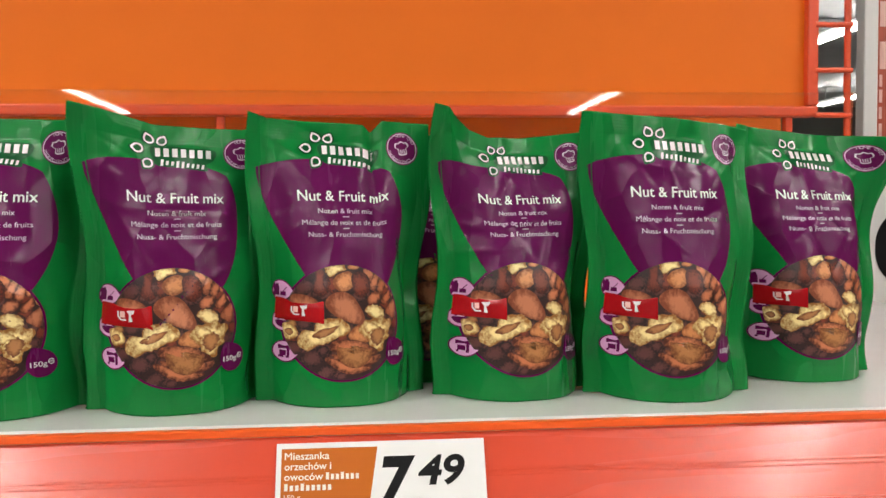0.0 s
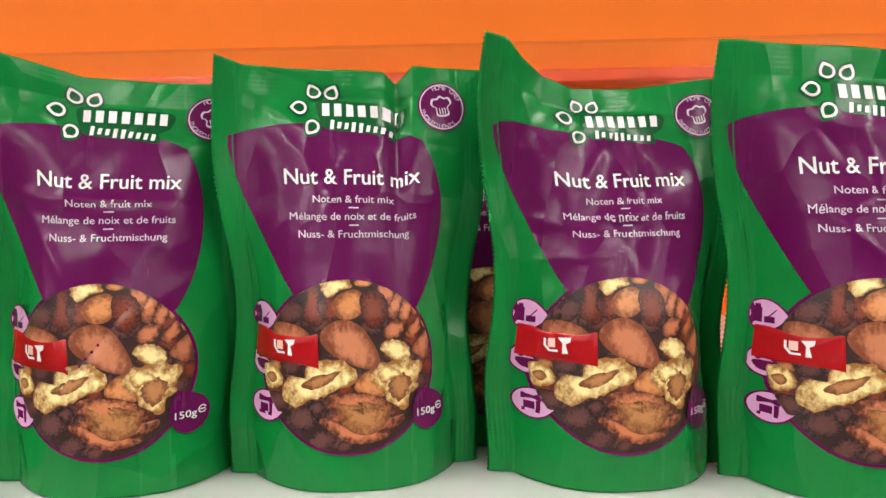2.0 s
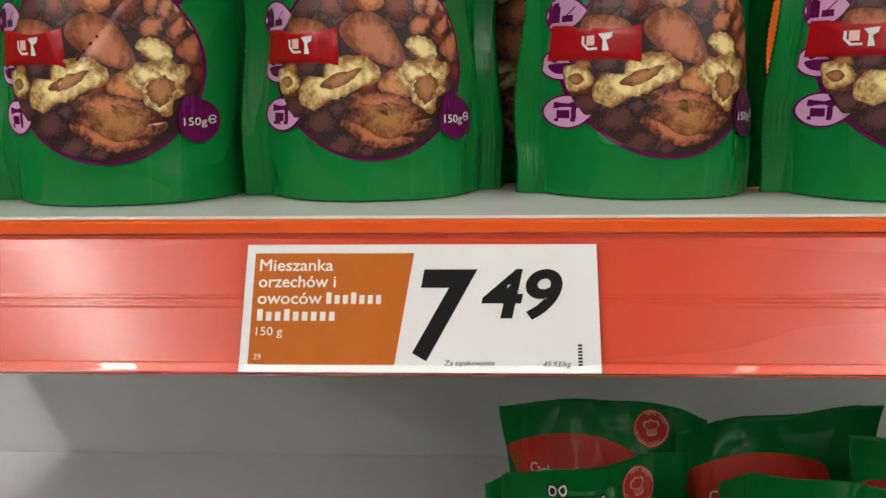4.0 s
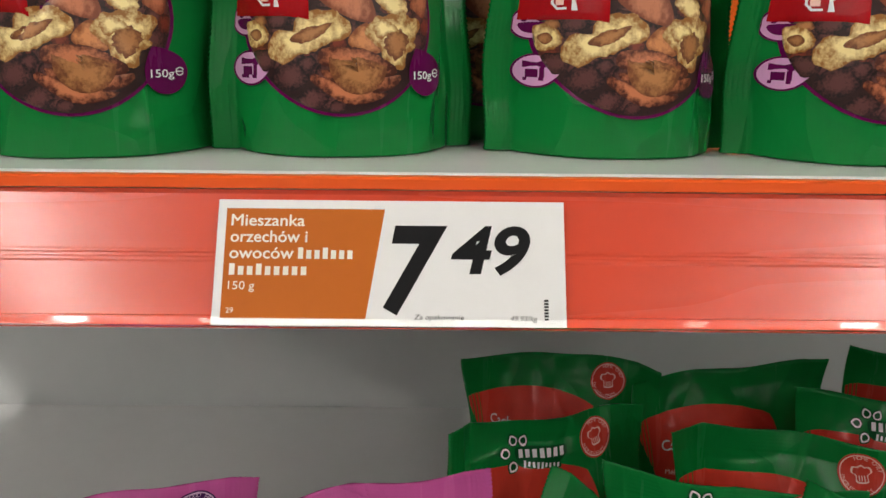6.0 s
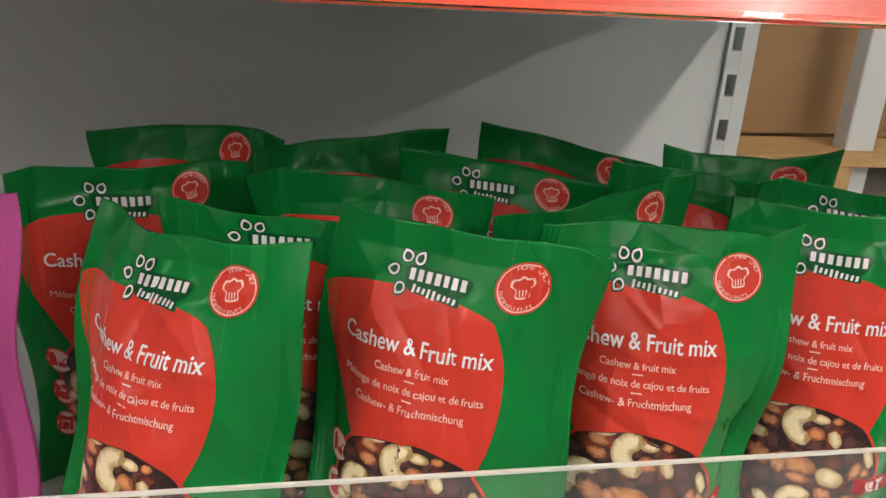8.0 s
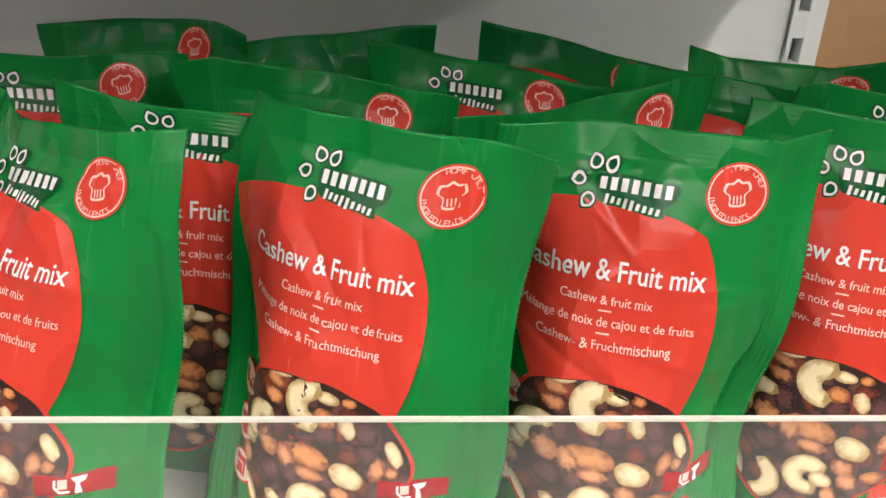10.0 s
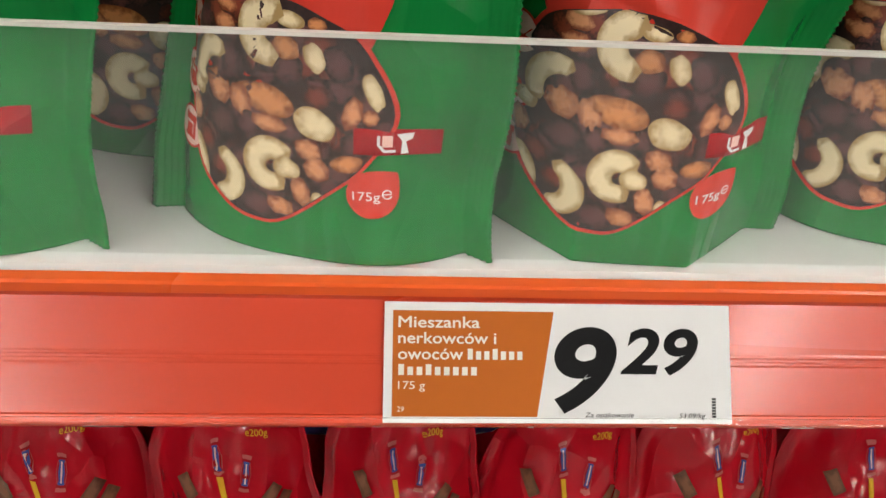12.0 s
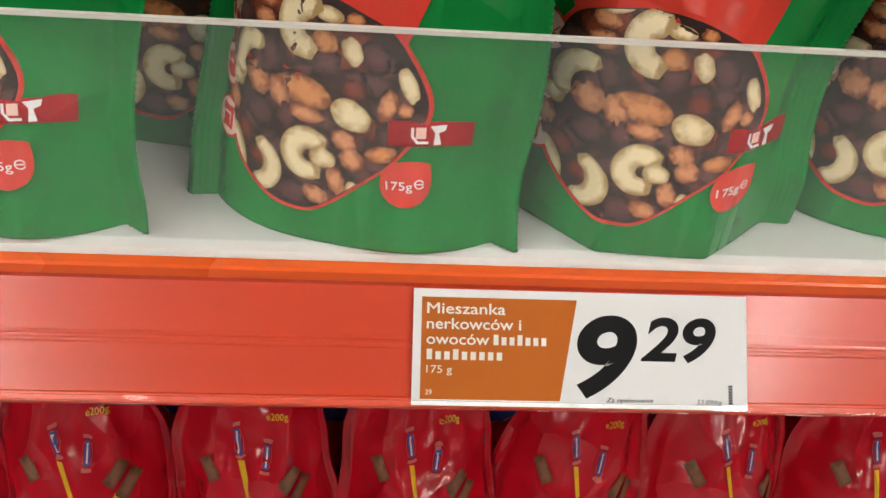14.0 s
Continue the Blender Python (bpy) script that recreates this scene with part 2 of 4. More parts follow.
def extrude_profile(name, pts, x0, x1, mat, steps=1, closed=True):
    """A profile of (y, z) points drawn out along x."""
    xs = np.linspace(x0, x1, steps + 1)
    n = len(pts)
    verts = [(x, y, z) for x in xs for y, z in pts]
    faces = [(i * n + j, i * n + (j + 1) % n, (i + 1) * n + (j + 1) % n, (i + 1) * n + j) for i in range(steps) for j in range(n if closed else n - 1)]
    if closed:
        faces += [tuple(range(n))[::-1], tuple(range(steps * n, steps * n + n))]
    me = mesh_from(name, verts, faces, [mat])
    bm = bmesh.new()
    bm.from_mesh(me)
    bmesh.ops.recalc_face_normals(bm, faces=bm.faces)
    bm.to_mesh(me)
    bm.free()
    return me


# ---------------------------------------------------------------- flat print shapes, in millimetres
from mathutils.geometry import delaunay_2d_cdt


def fill(outline, step=2.5):
    """Triangles inside a closed outline, fine enough to follow a curved film."""
    o = np.asarray(outline, float)
    lo, hi = o.min(0), o.max(0)
    extra = []
    if (hi - lo).max() > step * 1.5:
        gx, gy = np.meshgrid(np.arange(lo[0] + step / 2, hi[0], step), np.arange(lo[1] + step / 2, hi[1], step))
        g = np.c_[gx.ravel(), gy.ravel()]
        inside = np.zeros(len(g), bool)
        near = np.full(len(g), 1e9)
        for (x1, y1), (x2, y2) in zip(o, np.roll(o, -1, 0)):
            c = (y1 > g[:, 1]) != (y2 > g[:, 1])
            with np.errstate(divide="ignore", invalid="ignore"):
                inside ^= c & (g[:, 0] < (x2 - x1) * (g[:, 1] - y1) / (y2 - y1 + 1e-12) + x1)
            near = np.minimum(near, np.hypot(g[:, 0] - x1, g[:, 1] - y1))
        extra = g[inside & (near > step * 0.35)].tolist()
    n = len(o)
    v, _, f, _, _, _ = delaunay_2d_cdt([Vector(p) for p in o.tolist() + extra], [(i, (i + 1) % n) for i in range(n)], [], 1, 1e-5)
    return np.array([(p.x, p.y) for p in v]), [tuple(t) for t in f]


def ring_piece(outline, rings=4):
    """A filled star-shaped outline with its distance from the middle (0 to 1) as the first texture coordinate."""
    o = np.asarray(outline, float)
    c = o.mean(0)
    n = len(o)
    v, d, f = [c], [0.0], []
    for k in range(1, rings + 1):
        v += list(c + (o - c) * k / rings)
        d += [k / rings] * n
    f += [(0, 1 + i, 1 + (i + 1) % n) for i in range(n)]
    for k in range(1, rings):
        a, b = 1 + (k - 1) * n, 1 + k * n
        f += [(a + i, b + i, b + (i + 1) % n, a + (i + 1) % n) for i in range(n)]
    return np.array(v), f, np.array(d)


def ellipse(cx, cy, rx, ry, turn=0.0, n=28, lump=0.0, seed=0, point=0.0, squeeze=0.0):
    rng = np.random.RandomState(seed)
    t = np.linspace(0, 2 * np.pi, n, endpoint=False)
    r = np.ones(n)
    for k in range(2, 8):
        r += lump * rng.uniform(-1, 1) * np.sin(k * t + rng.uniform(0, 6)) / (0.5 + 0.35 * k)
    x, y = rx * r * np.cos(t), ry * r * np.sin(t)
    y = y * (1 - point * np.clip(x / rx, 0, 1) ** 1.5)
    y = y + squeeze * (x / rx) ** 2 * ry
    a = radians(turn)
    return np.c_[cx + x * np.cos(a) - y * np.sin(a), cy + x * np.sin(a) + y * np.cos(a)]


def crescent(cx, cy, r, width, a0, a1, n=14):
    """A kidney-shaped nut: a thick arc with round ends."""
    t = np.radians(np.linspace(a0, a1, n))
    w = width * (0.72 + 0.28 * np.sin(np.linspace(0.35, np.pi - 0.15, n)))
    outer = np.c_[cx + (r + w) * np.cos(t), cy + (r + w) * np.sin(t)]
    inner = np.c_[cx + (r - w) * np.cos(t), cy + (r - w) * np.sin(t)][::-1]
    e1 = np.array([[cx + r * math.cos(t[-1]) - w[-1] * 0.7 * math.sin(t[-1]), cy + r * math.sin(t[-1]) + w[-1] * 0.7 * math.cos(t[-1])]])
    e0 = np.array([[cx + r * math.cos(t[0]) + w[0] * 0.7 * math.sin(t[0]), cy + r * math.sin(t[0]) - w[0] * 0.7 * math.cos(t[0])]])
    return np.r_[outer, e1, inner, e0]


def strip_piece(outline):
    """A filled arc piece (no star shape): rim distance by pairing the two long sides."""
    o = np.asarray(outline)
    n = (len(o) - 2) // 2
    outer, inner = o[:n], o[n + 1:2 * n + 1][::-1]
    v, d = [], []
    for k in (0, 0.25, 0.5, 0.75, 1):
        v += list(outer + (inner - outer) * k)
        d += [abs(k - 0.5) * 2 if 0 < i < n - 1 else 1.0 for i in range(n)]
    f = [(k * n + i, k * n + i + 1, (k + 1) * n + i + 1, (k + 1) * n + i) for k in range(4) for i in range(n - 1)]
    v += [o[2 * n + 1], o[n]]
    d += [1, 1]
    e0, e1 = len(v) - 2, len(v) - 1
    f += [(e0, k * n, (k + 1) * n) for k in range(4)] + [(e1, (k + 1) * n + n - 1, k * n + n - 1) for k in range(4)]
    return np.array(v), f, np.array(d)


def leaf_drop(cx, cy, r, turn, n=30):
    """A round drop with one pointed corner, pointing along turn."""
    t = np.linspace(0, 2 * np.pi, n, endpoint=False)
    rr = r * (1 + 0.38 * np.exp(-(np.minimum(t, 2 * np.pi - t) / 0.38) ** 1.2))
    a = radians(turn)
    return np.c_[cx + rr * np.cos(t + a), cy + rr * np.sin(t + a)]


TEXTS = {}


def text_flat(s, size, bold=0.0, width=None, align="CENTER", slant=0.0):
    """A line of text as flat triangles: size is the capital height, width the length that the line is fitted to."""
    key = (s, size, bold, width, align, slant)
    if key in TEXTS:
        return TEXTS[key]
    cu = bpy.data.curves.new("line", "FONT")
    cu.body, cu.align_x, cu.size, cu.offset, cu.resolution_u, cu.shear = s, "LEFT", 1.0, bold, 10 if size > 10 else 3, slant
    ob = bpy.data.objects.new("line", cu)
    scene.collection.objects.link(ob)
    bpy.context.view_layer.update()
    me = bpy.data.meshes.new_from_object(ob.evaluated_get(bpy.context.evaluated_depsgraph_get()))
    bpy.data.objects.remove(ob)
    bm = bmesh.new()
    bm.from_mesh(me)
    bmesh.ops.remove_doubles(bm, verts=bm.verts, dist=1e-5)
    bmesh.ops.triangulate(bm, faces=bm.faces)
    k = size / 0.72
    for _ in range(2):
        long_edges = [e for e in bm.edges if e.calc_length() * k > 1.8]
        if long_edges:
            bmesh.ops.subdivide_edges(bm, edges=long_edges, cuts=1)
            bmesh.ops.triangulate(bm, faces=bm.faces)
    v = np.array([(p.co.x, p.co.y) for p in bm.verts]) * k
    bm.verts.index_update()
    f = [tuple(q.index for q in face.verts) for face in bm.faces]
    bm.free()
    bpy.data.meshes.remove(me)
    v[:, 0] -= v[:, 0].min()
    if width:
        v[:, 0] *= width / v[:, 0].max()
    if align == "CENTER":
        v[:, 0] -= v[:, 0].max() / 2
    TEXTS[key] = (v, f)
    return v, f


class Print:
    """Flat pieces of one printed part, in layers: points, faces, material, height and rim distance."""

    def __init__(self):
        self.v, self.f, self.m, self.h, self.d, self.mats = [], [], [], [], [], []
        self.n = 0

    def add(self, v, f, mat, height, d=None):
        if mat not in self.mats:
            self.mats.append(mat)
        self.v.append(np.asarray(v, float))
        self.f += [tuple(i + self.n for i in q) for q in f]
        self.m += [self.mats.index(mat)] * len(f)
        self.h.append(np.full(len(v), height))
        self.d.append(np.zeros(len(v)) if d is None else d)
        self.n += len(v)
        return self

    def shape(self, outline, mat, height, step=2.5):
        return self.add(*fill(outline, step), mat, height)

    def piece(self, outline, mat, height):
        v, f, d = ring_piece(outline)
        return self.add(v, f, mat, height, d)

    def text(self, s, x, y, size, mat, height, bold=0.0, width=None, align="CENTER", turn=0.0, slant=0.0):
        double = 0.008 < bold < 0.025
        v, f = text_flat(s, size, 0.0 if bold < 0.025 else bold, width, align, slant)
        if double:
            n, e = len(v), bold * size
            v = np.concatenate([v + (e * dx, e * dy) for dx, dy in ((-1, 0), (1, 0), (0, 0.8), (0, -0.8))])
            f = [tuple(i + n * c for i in q) for c in range(4) for q in f]
        a = radians(turn)
        w = np.c_[x + v[:, 0] * math.cos(a) - v[:, 1] * math.sin(a), y + v[:, 0] * math.sin(a) + v[:, 1] * math.cos(a)]
        self.add(w, f, mat, height)
        if double:
            self.h[-1] += np.repeat((0.0, 0.03, 0.06, 0.09), len(w) // 4)
        return self

    def arc_text(self, s, cx, cy, r, size, mid, mat, height, under=False, pitch=0.84):
        n = len(s)
        for i, ch in enumerate(s):
            if ch == " ":
                continue
            off = (i - (n - 1) / 2) * size * pitch / r
            a = radians(mid) + (off if under else -off)
            rr = r + (size / 2 if under else -size / 2)
            self.text(ch, cx + rr * math.cos(a), cy + rr * math.sin(a), size, mat, height, turn=math.degrees(a) + (90 if under else -90))
        return self

    def done(self):
        self.v, self.h, self.d = np.concatenate(self.v), np.concatenate(self.h), np.concatenate(self.d)
        return self


def bar(x0, x1, y0, y1, slant=0.0):
    return [(x0, y0), (x1, y0), (x1 + slant, y1), (x0 + slant, y1)]


# ---------------------------------------------------------------- pouch artwork
def smooth_outline(pts, n=6):
    """A closed curve through the given points."""
    p = np.asarray(pts, float)
    out = []
    for i in range(len(p)):
        a, b, c, d = p[i - 1], p[i], p[(i + 1) % len(p)], p[(i + 2) % len(p)]
        for k in range(n):
            t = k / n
            out.append(0.5 * (2 * b + (c - a) * t + (2 * a - 5 * b + 4 * c - d) * t * t + (3 * b - a - 3 * c + d) * t ** 3))
    return np.array(out)


def leaf_outline():
    """The big pointed leaf behind the product name."""
    t = np.linspace(0, 1, 14)

    def bez(a, b, c, d):
        a, b, c, d = map(np.array, (a, b, c, d))
        return [(1 - s) ** 3 * a + 3 * s * (1 - s) ** 2 * b + 3 * s * s * (1 - s) * c + s ** 3 * d for s in t[:-1]]
    return np.array(bez((-50, 137), (-36, 145), (10, 148), (29, 136)) + bez((29, 136), (39, 120), (42, 92), (27, 70)) + bez((27, 70), (4, 62), (-10, 62), (-23, 70)) + bez((-23, 70), (-36, 88), (-46, 112), (-50, 137)))


def brand_mark(dark=DARK_GREEN):
    """Four outlined leaves and two rows of plain bars on a darker halo."""
    p = Print()
    leaves = ((-14.5, 157.0, 115), (-7.5, 156.5, 65), (-20.5, 150.0, 180), (-15.5, 142.0, 235))
    for x, y, a in leaves:
        p.shape(leaf_drop(x, y, 3.7, a), dark, 0.30, 3)
    p.shape(smooth_outline([(-12.6, 145.4), (-12.4, 153.2), (6, 153.0), (22, 151.9), (21.8, 145.6), (17.4, 142.4), (17.6, 138.4), (4, 140.0), (-9.6, 141.2)], 4), dark, 0.32, 3)
    for x, y, a in leaves:
        o, i = leaf_drop(x, y, 2.9, a), leaf_drop(x, y, 1.9, a)
        n = len(o)
        p.add(np.r_[o, i], [(k, (k + 1) % n, n + (k + 1) % n, n + k) for k in range(n)], INK_WHITE, 0.62)
    for k in range(7):
        x = -11.3 + k * 4.75
        p.shape(bar(x, x + 2.9, 146.7 - 0.08 * k, 152.0 - 0.08 * k), INK_WHITE, 0.64)
    for k in range(9):
        x = -8.5 + k * 2.85
        tall = 4.2 if k in (0, 3, 4) else 2.8
        p.shape(bar(x, x + 1.5, 143.3 - 0.3 * k - tall * 0.55, 143.3 - 0.3 * k + tall * 0.4, 0.5), INK_WHITE, 0.64)
    return p.done()


def badge(ground, ink, words=("HOME CHEF", "INGREDIENTS"), cx=37.5, cy=150.5, r=10.2):
    p = Print()
    p.shape(ellipse(cx, cy, r, r, n=44), ground, 0.30)
    o, i = ellipse(cx, cy, r * 0.93, r * 0.93, n=44), ellipse(cx, cy, r * 0.88, r * 0.88, n=44)
    p.add(np.r_[o, i], [(k, (k + 1) % 44, 44 + (k + 1) % 44, 44 + k) for k in range(44)], ink, 0.40)
    p.arc_text(words[0], cx, cy, r * 0.80, 1.9, 68, ink, 0.42)
    p.arc_text(words[1], cx, cy, r * 0.80, 1.9, 250, ink, 0.42, under=True)
    hat = smooth_outline([(-2.6, -4), (2.6, -4), (2.8, -0.6), (4.8, 1.2), (4.0, 3.8), (1.8, 3.9), (0, 5.0), (-1.8, 3.9), (-4.0, 3.8), (-4.8, 1.2), (-2.8, -0.6)], 4)
    hat = hat @ np.array([[0.93, 0.17], [-0.17, 0.93]])
    inner = hat * 0.82
    n = len(hat)
    p.add(np.r_[hat, inner] + (cx, cy), [(k, (k + 1) % n, n + (k + 1) % n, n + k) for k in range(n)], ink, 0.42)
    for k in (-1.2, 0, 1.2):
        p.shape(np.array(bar(k - 0.25, k + 0.25, -3.2, -0.6)) @ np.array([[0.93, 0.17], [-0.17, 0.93]]) + (cx, cy), ink, 0.42)
    return p.done()


def drop_icon(y, rim, ground, kind, cx=-35.0):
    p = Print()
    p.shape(leaf_drop(cx, y, 6.3, 0), rim, 0.36)
    p.shape(leaf_drop(cx, y, 5.6, 0), ground, 0.42)
    if kind == 0:
        p.shape(bar(cx - 3.4, cx - 0.6, y - 3, y + 2.6), rim, 0.5)
        p.shape(bar(cx - 2.9, cx - 1.1, y + 2.6, y + 4.0), rim, 0.5)
        p.shape(bar(cx, cx + 3.4, y - 3, y - 0.6), rim, 0.5)
        p.shape([(cx + 1.2, y - 0.6), (cx + 1.8, y - 0.6), (cx + 4.2, y + 2), (cx + 3.8, y + 2.2)], rim, 0.5)
    elif kind == 1:
        p.shape(smooth_outline([(cx - 3.6, y - 0.2), (cx + 3.6, y - 0.2), (cx + 2.6, y - 3), (cx, y - 3.9), (cx - 2.6, y - 3)], 3), rim, 0.5)
        for a, b in ((-2.2, 1.6), (0.2, 2.6), (2.3, 1.5)):
            p.shape(ellipse(cx + a, y + b, 1.1, 1.4, n=10), rim, 0.5)
    else:
        p.shape(bar(cx - 3, cx + 2.6, y - 3.6, y - 2.4), rim, 0.5)
        p.shape(bar(cx - 2.4, cx + 1.0, y - 2.4, y + 0.6), rim, 0.5)
        p.shape(bar(cx - 3.2, cx + 3.2, y + 1.2, y + 3.6), rim, 0.5)
        p.shape(bar(cx + 1.4, cx + 2.8, y - 2.4, y + 1.2), rim, 0.5)
    return p.done()


def weight_mark(s, ground, cx, cy, turn, ink=INK_WHITE):
    p = Print()
    p.shape(leaf_drop(cx, cy, 7.6, turn), ground, 0.85)
    p.text(s, cx - 5.6, cy - 1.4, 2.9, ink, 1.0, bold=0.012, width=8.2, align="LEFT")
    o, i = ellipse(cx + 4.6, cy + 0.6, 1.5, 1.6, n=18)[1:], ellipse(cx + 4.6, cy + 0.6, 1.05, 1.2, n=18)[1:]
    n = 17
    p.add(np.r_[o, i], [(k, k + 1, n + k + 1, n + k) for k in range(n - 1)], ink, 1.0)
    p.shape(bar(cx + 3.4, cx + 5.8, cy + 0.4, cy + 0.8), ink, 1.0)
    return p.done()


def red_tag(x0, x1, y0, y1):
    """A red ribbon with a plain white carton shape."""
    p = Print()
    p.shape([(x0, y0 + 1.5), (x1, y0), (x1, y1 - 1.2), (x0, y1)], TAG_RED, 0.85)
    c, m = (x0 + x1) / 2 - 1, (y0 + y1) / 2
    p.shape([(c - 4, m + 2.6), (c - 4, m - 0.2), (c - 2.2, m - 2.4), (c + 1, m - 2.4), (c + 1, m - 1.6), (c - 1.8, m - 1.6), (c - 3.2, m), (c - 3.2, m + 2.6)], INK_WHITE, 1.0)
    p.shape(bar(c - 2.6, c + 0.2, m - 0.8, m + 2.6), INK_BLUSH, 1.0)
    p.shape([(c + 1.2, m + 3), (c + 5.6, m + 3.4), (c + 5.2, m + 1.6), (c + 3.6, m + 0.8), (c + 4.4, m - 2.8), (c + 2.4, m - 2.8), (c + 2.6, m + 1)], INK_WHITE, 1.0)
    return p.done()


def names(title, width, lines, ink, x=0.0):
    t, s = Print(), Print()
    t.text(title, x, 118.5, 6.4, INK_WHITE, 0.50, bold=0.016, width=width)
    for (line, w), y in zip(lines, (111.2, 104.4, 97.4)):
        s.text(line, x, y, 3.0, ink, 0.50, bold=0.010, width=w)
    for y in (109.2, 102.3):
        s.shape(bar(x - 2, x + 2, y - 0.25, y + 0.25), ink, 0.42)
    return t.done(), s.done()


def clip_circle(v, cx, cy, r):
    d = v - (cx, cy)
    k = np.minimum(1, r / np.maximum(1e-6, np.hypot(d[:, 0], d[:, 1])))
    return d * k[:, None] + (cx, cy)


def nut_picture(rim=PURPLE):
    """The printed photo of mixed nuts and fruit inside its round rim."""
    p = Print()
    cx, cy, r = 0.0, 45.5, 35.0
    p.shape(ellipse(cx, cy, r, r, n=64), rim, 0.30)
    v, f, d = ring_piece(ellipse(cx, cy, r - 1.2, r - 1.2, n=64), 14)
    p.add(v, f, MIX_DARK, 0.40, d * 0.5)

    def mm(X, Y):
        return (X - 472) * 0.1069, 45.5 + (425 - Y) * 0.0972

    def lay(kind, o, layer):
        v, f, d = ring_piece(o, 5)
        p.add(clip_circle(v, cx, cy, r - 1.3), f, kind, layer, d)

    def spot(kind, X, Y, w, h, turn=0.0, layer=0.5, **kw):
        lay(kind, ellipse(*mm(X, Y), w * 0.0534, h * 0.0486, turn, **kw), layer)

    def put(kind, layer, *pts, lumps=0.0):
        """A piece through its corner points, kept star-shaped, with an uneven rim."""
        o = smooth_outline([mm(*q) for q in pts], 5)
        c = o.mean(0)
        a, q = np.arctan2(o[:, 1] - c[1], o[:, 0] - c[0]), np.hypot(o[:, 0] - c[0], o[:, 1] - c[1])
        k = np.argsort(a)
        t = np.linspace(-np.pi, np.pi, 56, endpoint=False)
        q = np.interp(t, a[k], q[k], period=2 * np.pi) * (1 + lumps * np.sin(t * 11 + c[0]) + lumps * 0.7 * np.sin(t * 17 + c[1]))
        lay(kind, np.c_[c[0] + q * np.cos(t), c[1] + q * np.sin(t)], layer)

    rng = random.Random(5)
    for k in range(60):
        a, q = rng.uniform(0, 6.28), 300 * math.sqrt(rng.random())
        spot(rng.choice((RAISIN, RAISIN, RAISIN, DATE)), 472 + q * math.cos(a), 425 + q * math.sin(a), rng.uniform(60, 100), rng.uniform(50, 80), rng.uniform(0, 180), 0.44 + k * 0.0007, lump=0.14, seed=k)
    for k, (X, Y, w, h) in enumerate(((265, 212, 125, 95), (195, 225, 70, 70), (300, 635, 122, 112), (370, 720, 112, 82), (455, 745, 74, 48), (215, 580, 84, 84), (265, 430, 90, 64), (355, 590, 60, 60))):
        spot(RAISIN, X, Y, w, h, 20, 0.50 + k * 0.002, lump=0.10, seed=80 + k)
    spot(HAZEL, 530, 92, 64, 32, 0, 0.50)
    spot(DATE, 772, 450, 44, 74, 0, 0.50, lump=0.1)
    spot(WALNUT_SKIN, 205, 436, 44, 44, 0, 0.545, lump=0.1)
    put(WALNUT, 0.51, (205, 165), (260, 115), (310, 100), (290, 140), (240, 165), lumps=0.04)
    put(DATE, 0.53, (330, 110), (355, 85), (375, 120), (370, 190), (385, 250), (345, 265), (310, 225), (325, 170), lumps=0.03)
    put(WALNUT, 0.52, (380, 85), (430, 70), (480, 80), (485, 112), (445, 122), (410, 150), (385, 130), lumps=0.05)
    for k, q in enumerate((((580, 105), (610, 98), (642, 130), (630, 190), (600, 165)), ((620, 205), (650, 130), (674, 140), (655, 230), (630, 238)), ((660, 210), (690, 150), (718, 180), (700, 240), (670, 265)),
                           ((600, 290), (640, 245), (684, 258), (660, 315), (620, 322)), ((685, 290), (735, 240), (742, 290), (700, 332)), ((705, 195), (735, 185), (730, 225), (712, 235)))):
        put(PECAN, 0.53 + k * 0.004, *q, lumps=0.02)
    put(HAZEL, 0.56, (415, 185), (440, 140), (500, 118), (532, 150), (526, 205), (490, 235), (440, 230))
    put(DATE, 0.575, (520, 140), (570, 120), (612, 160), (616, 230), (580, 278), (535, 260), (520, 200), lumps=0.015)
    put(WALNUT, 0.55, (745, 230), (760, 210), (790, 250), (790, 285), (755, 285), lumps=0.03)
    put(ALMOND, 0.56, (708, 370), (745, 320), (795, 285), (780, 350), (765, 415), (730, 395))
    put(ALMOND, 0.55, (200, 262), (260, 255), (330, 290), (355, 380), (335, 402), (260, 385), (200, 340))
    put(WALNUT, 0.55, (150, 470), (172, 432), (215, 450), (234, 490), (215, 525), (170, 530), lumps=0.03)
    put(WALNUT_SKIN, 0.57, (170, 480), (195, 465), (210, 490), (190, 510))
    put(HAZEL, 0.56, (490, 512), (520, 460), (562, 442), (575, 500), (605, 545), (540, 548))
    put(ALMOND, 0.61, (370, 305), (398, 258), (455, 237), (515, 262), (560, 330), (588, 405), (572, 437), (530, 435), (470, 410), (400, 362))
    put(WALNUT, 0.62, (230, 535), (243, 490), (278, 466), (312, 470), (322, 425), (370, 400), (430, 396), (482, 420), (502, 455), (480, 502), (430, 512), (380, 545), (322, 562), (290, 590), (250, 587), lumps=0.035)
    put(WALNUT_SKIN, 0.645, (300, 505), (350, 462), (400, 452), (442, 438), (402, 488), (342, 516), lumps=0.05)
    put(WALNUT, 0.615, (588, 348), (622, 325), (672, 335), (698, 372), (690, 412), (650, 412), (610, 385), lumps=0.04)
    put(WALNUT, 0.625, (552, 465), (580, 425), (640, 408), (700, 412), (742, 425), (746, 462), (722, 505), (735, 522), (692, 560), (690, 606), (660, 610), (612, 572), (598, 528), (562, 502), lumps=0.04)
    put(WALNUT_SKIN, 0.65, (618, 495), (650, 455), (702, 490), (692, 530), (660, 575), (620, 540), lumps=0.07)
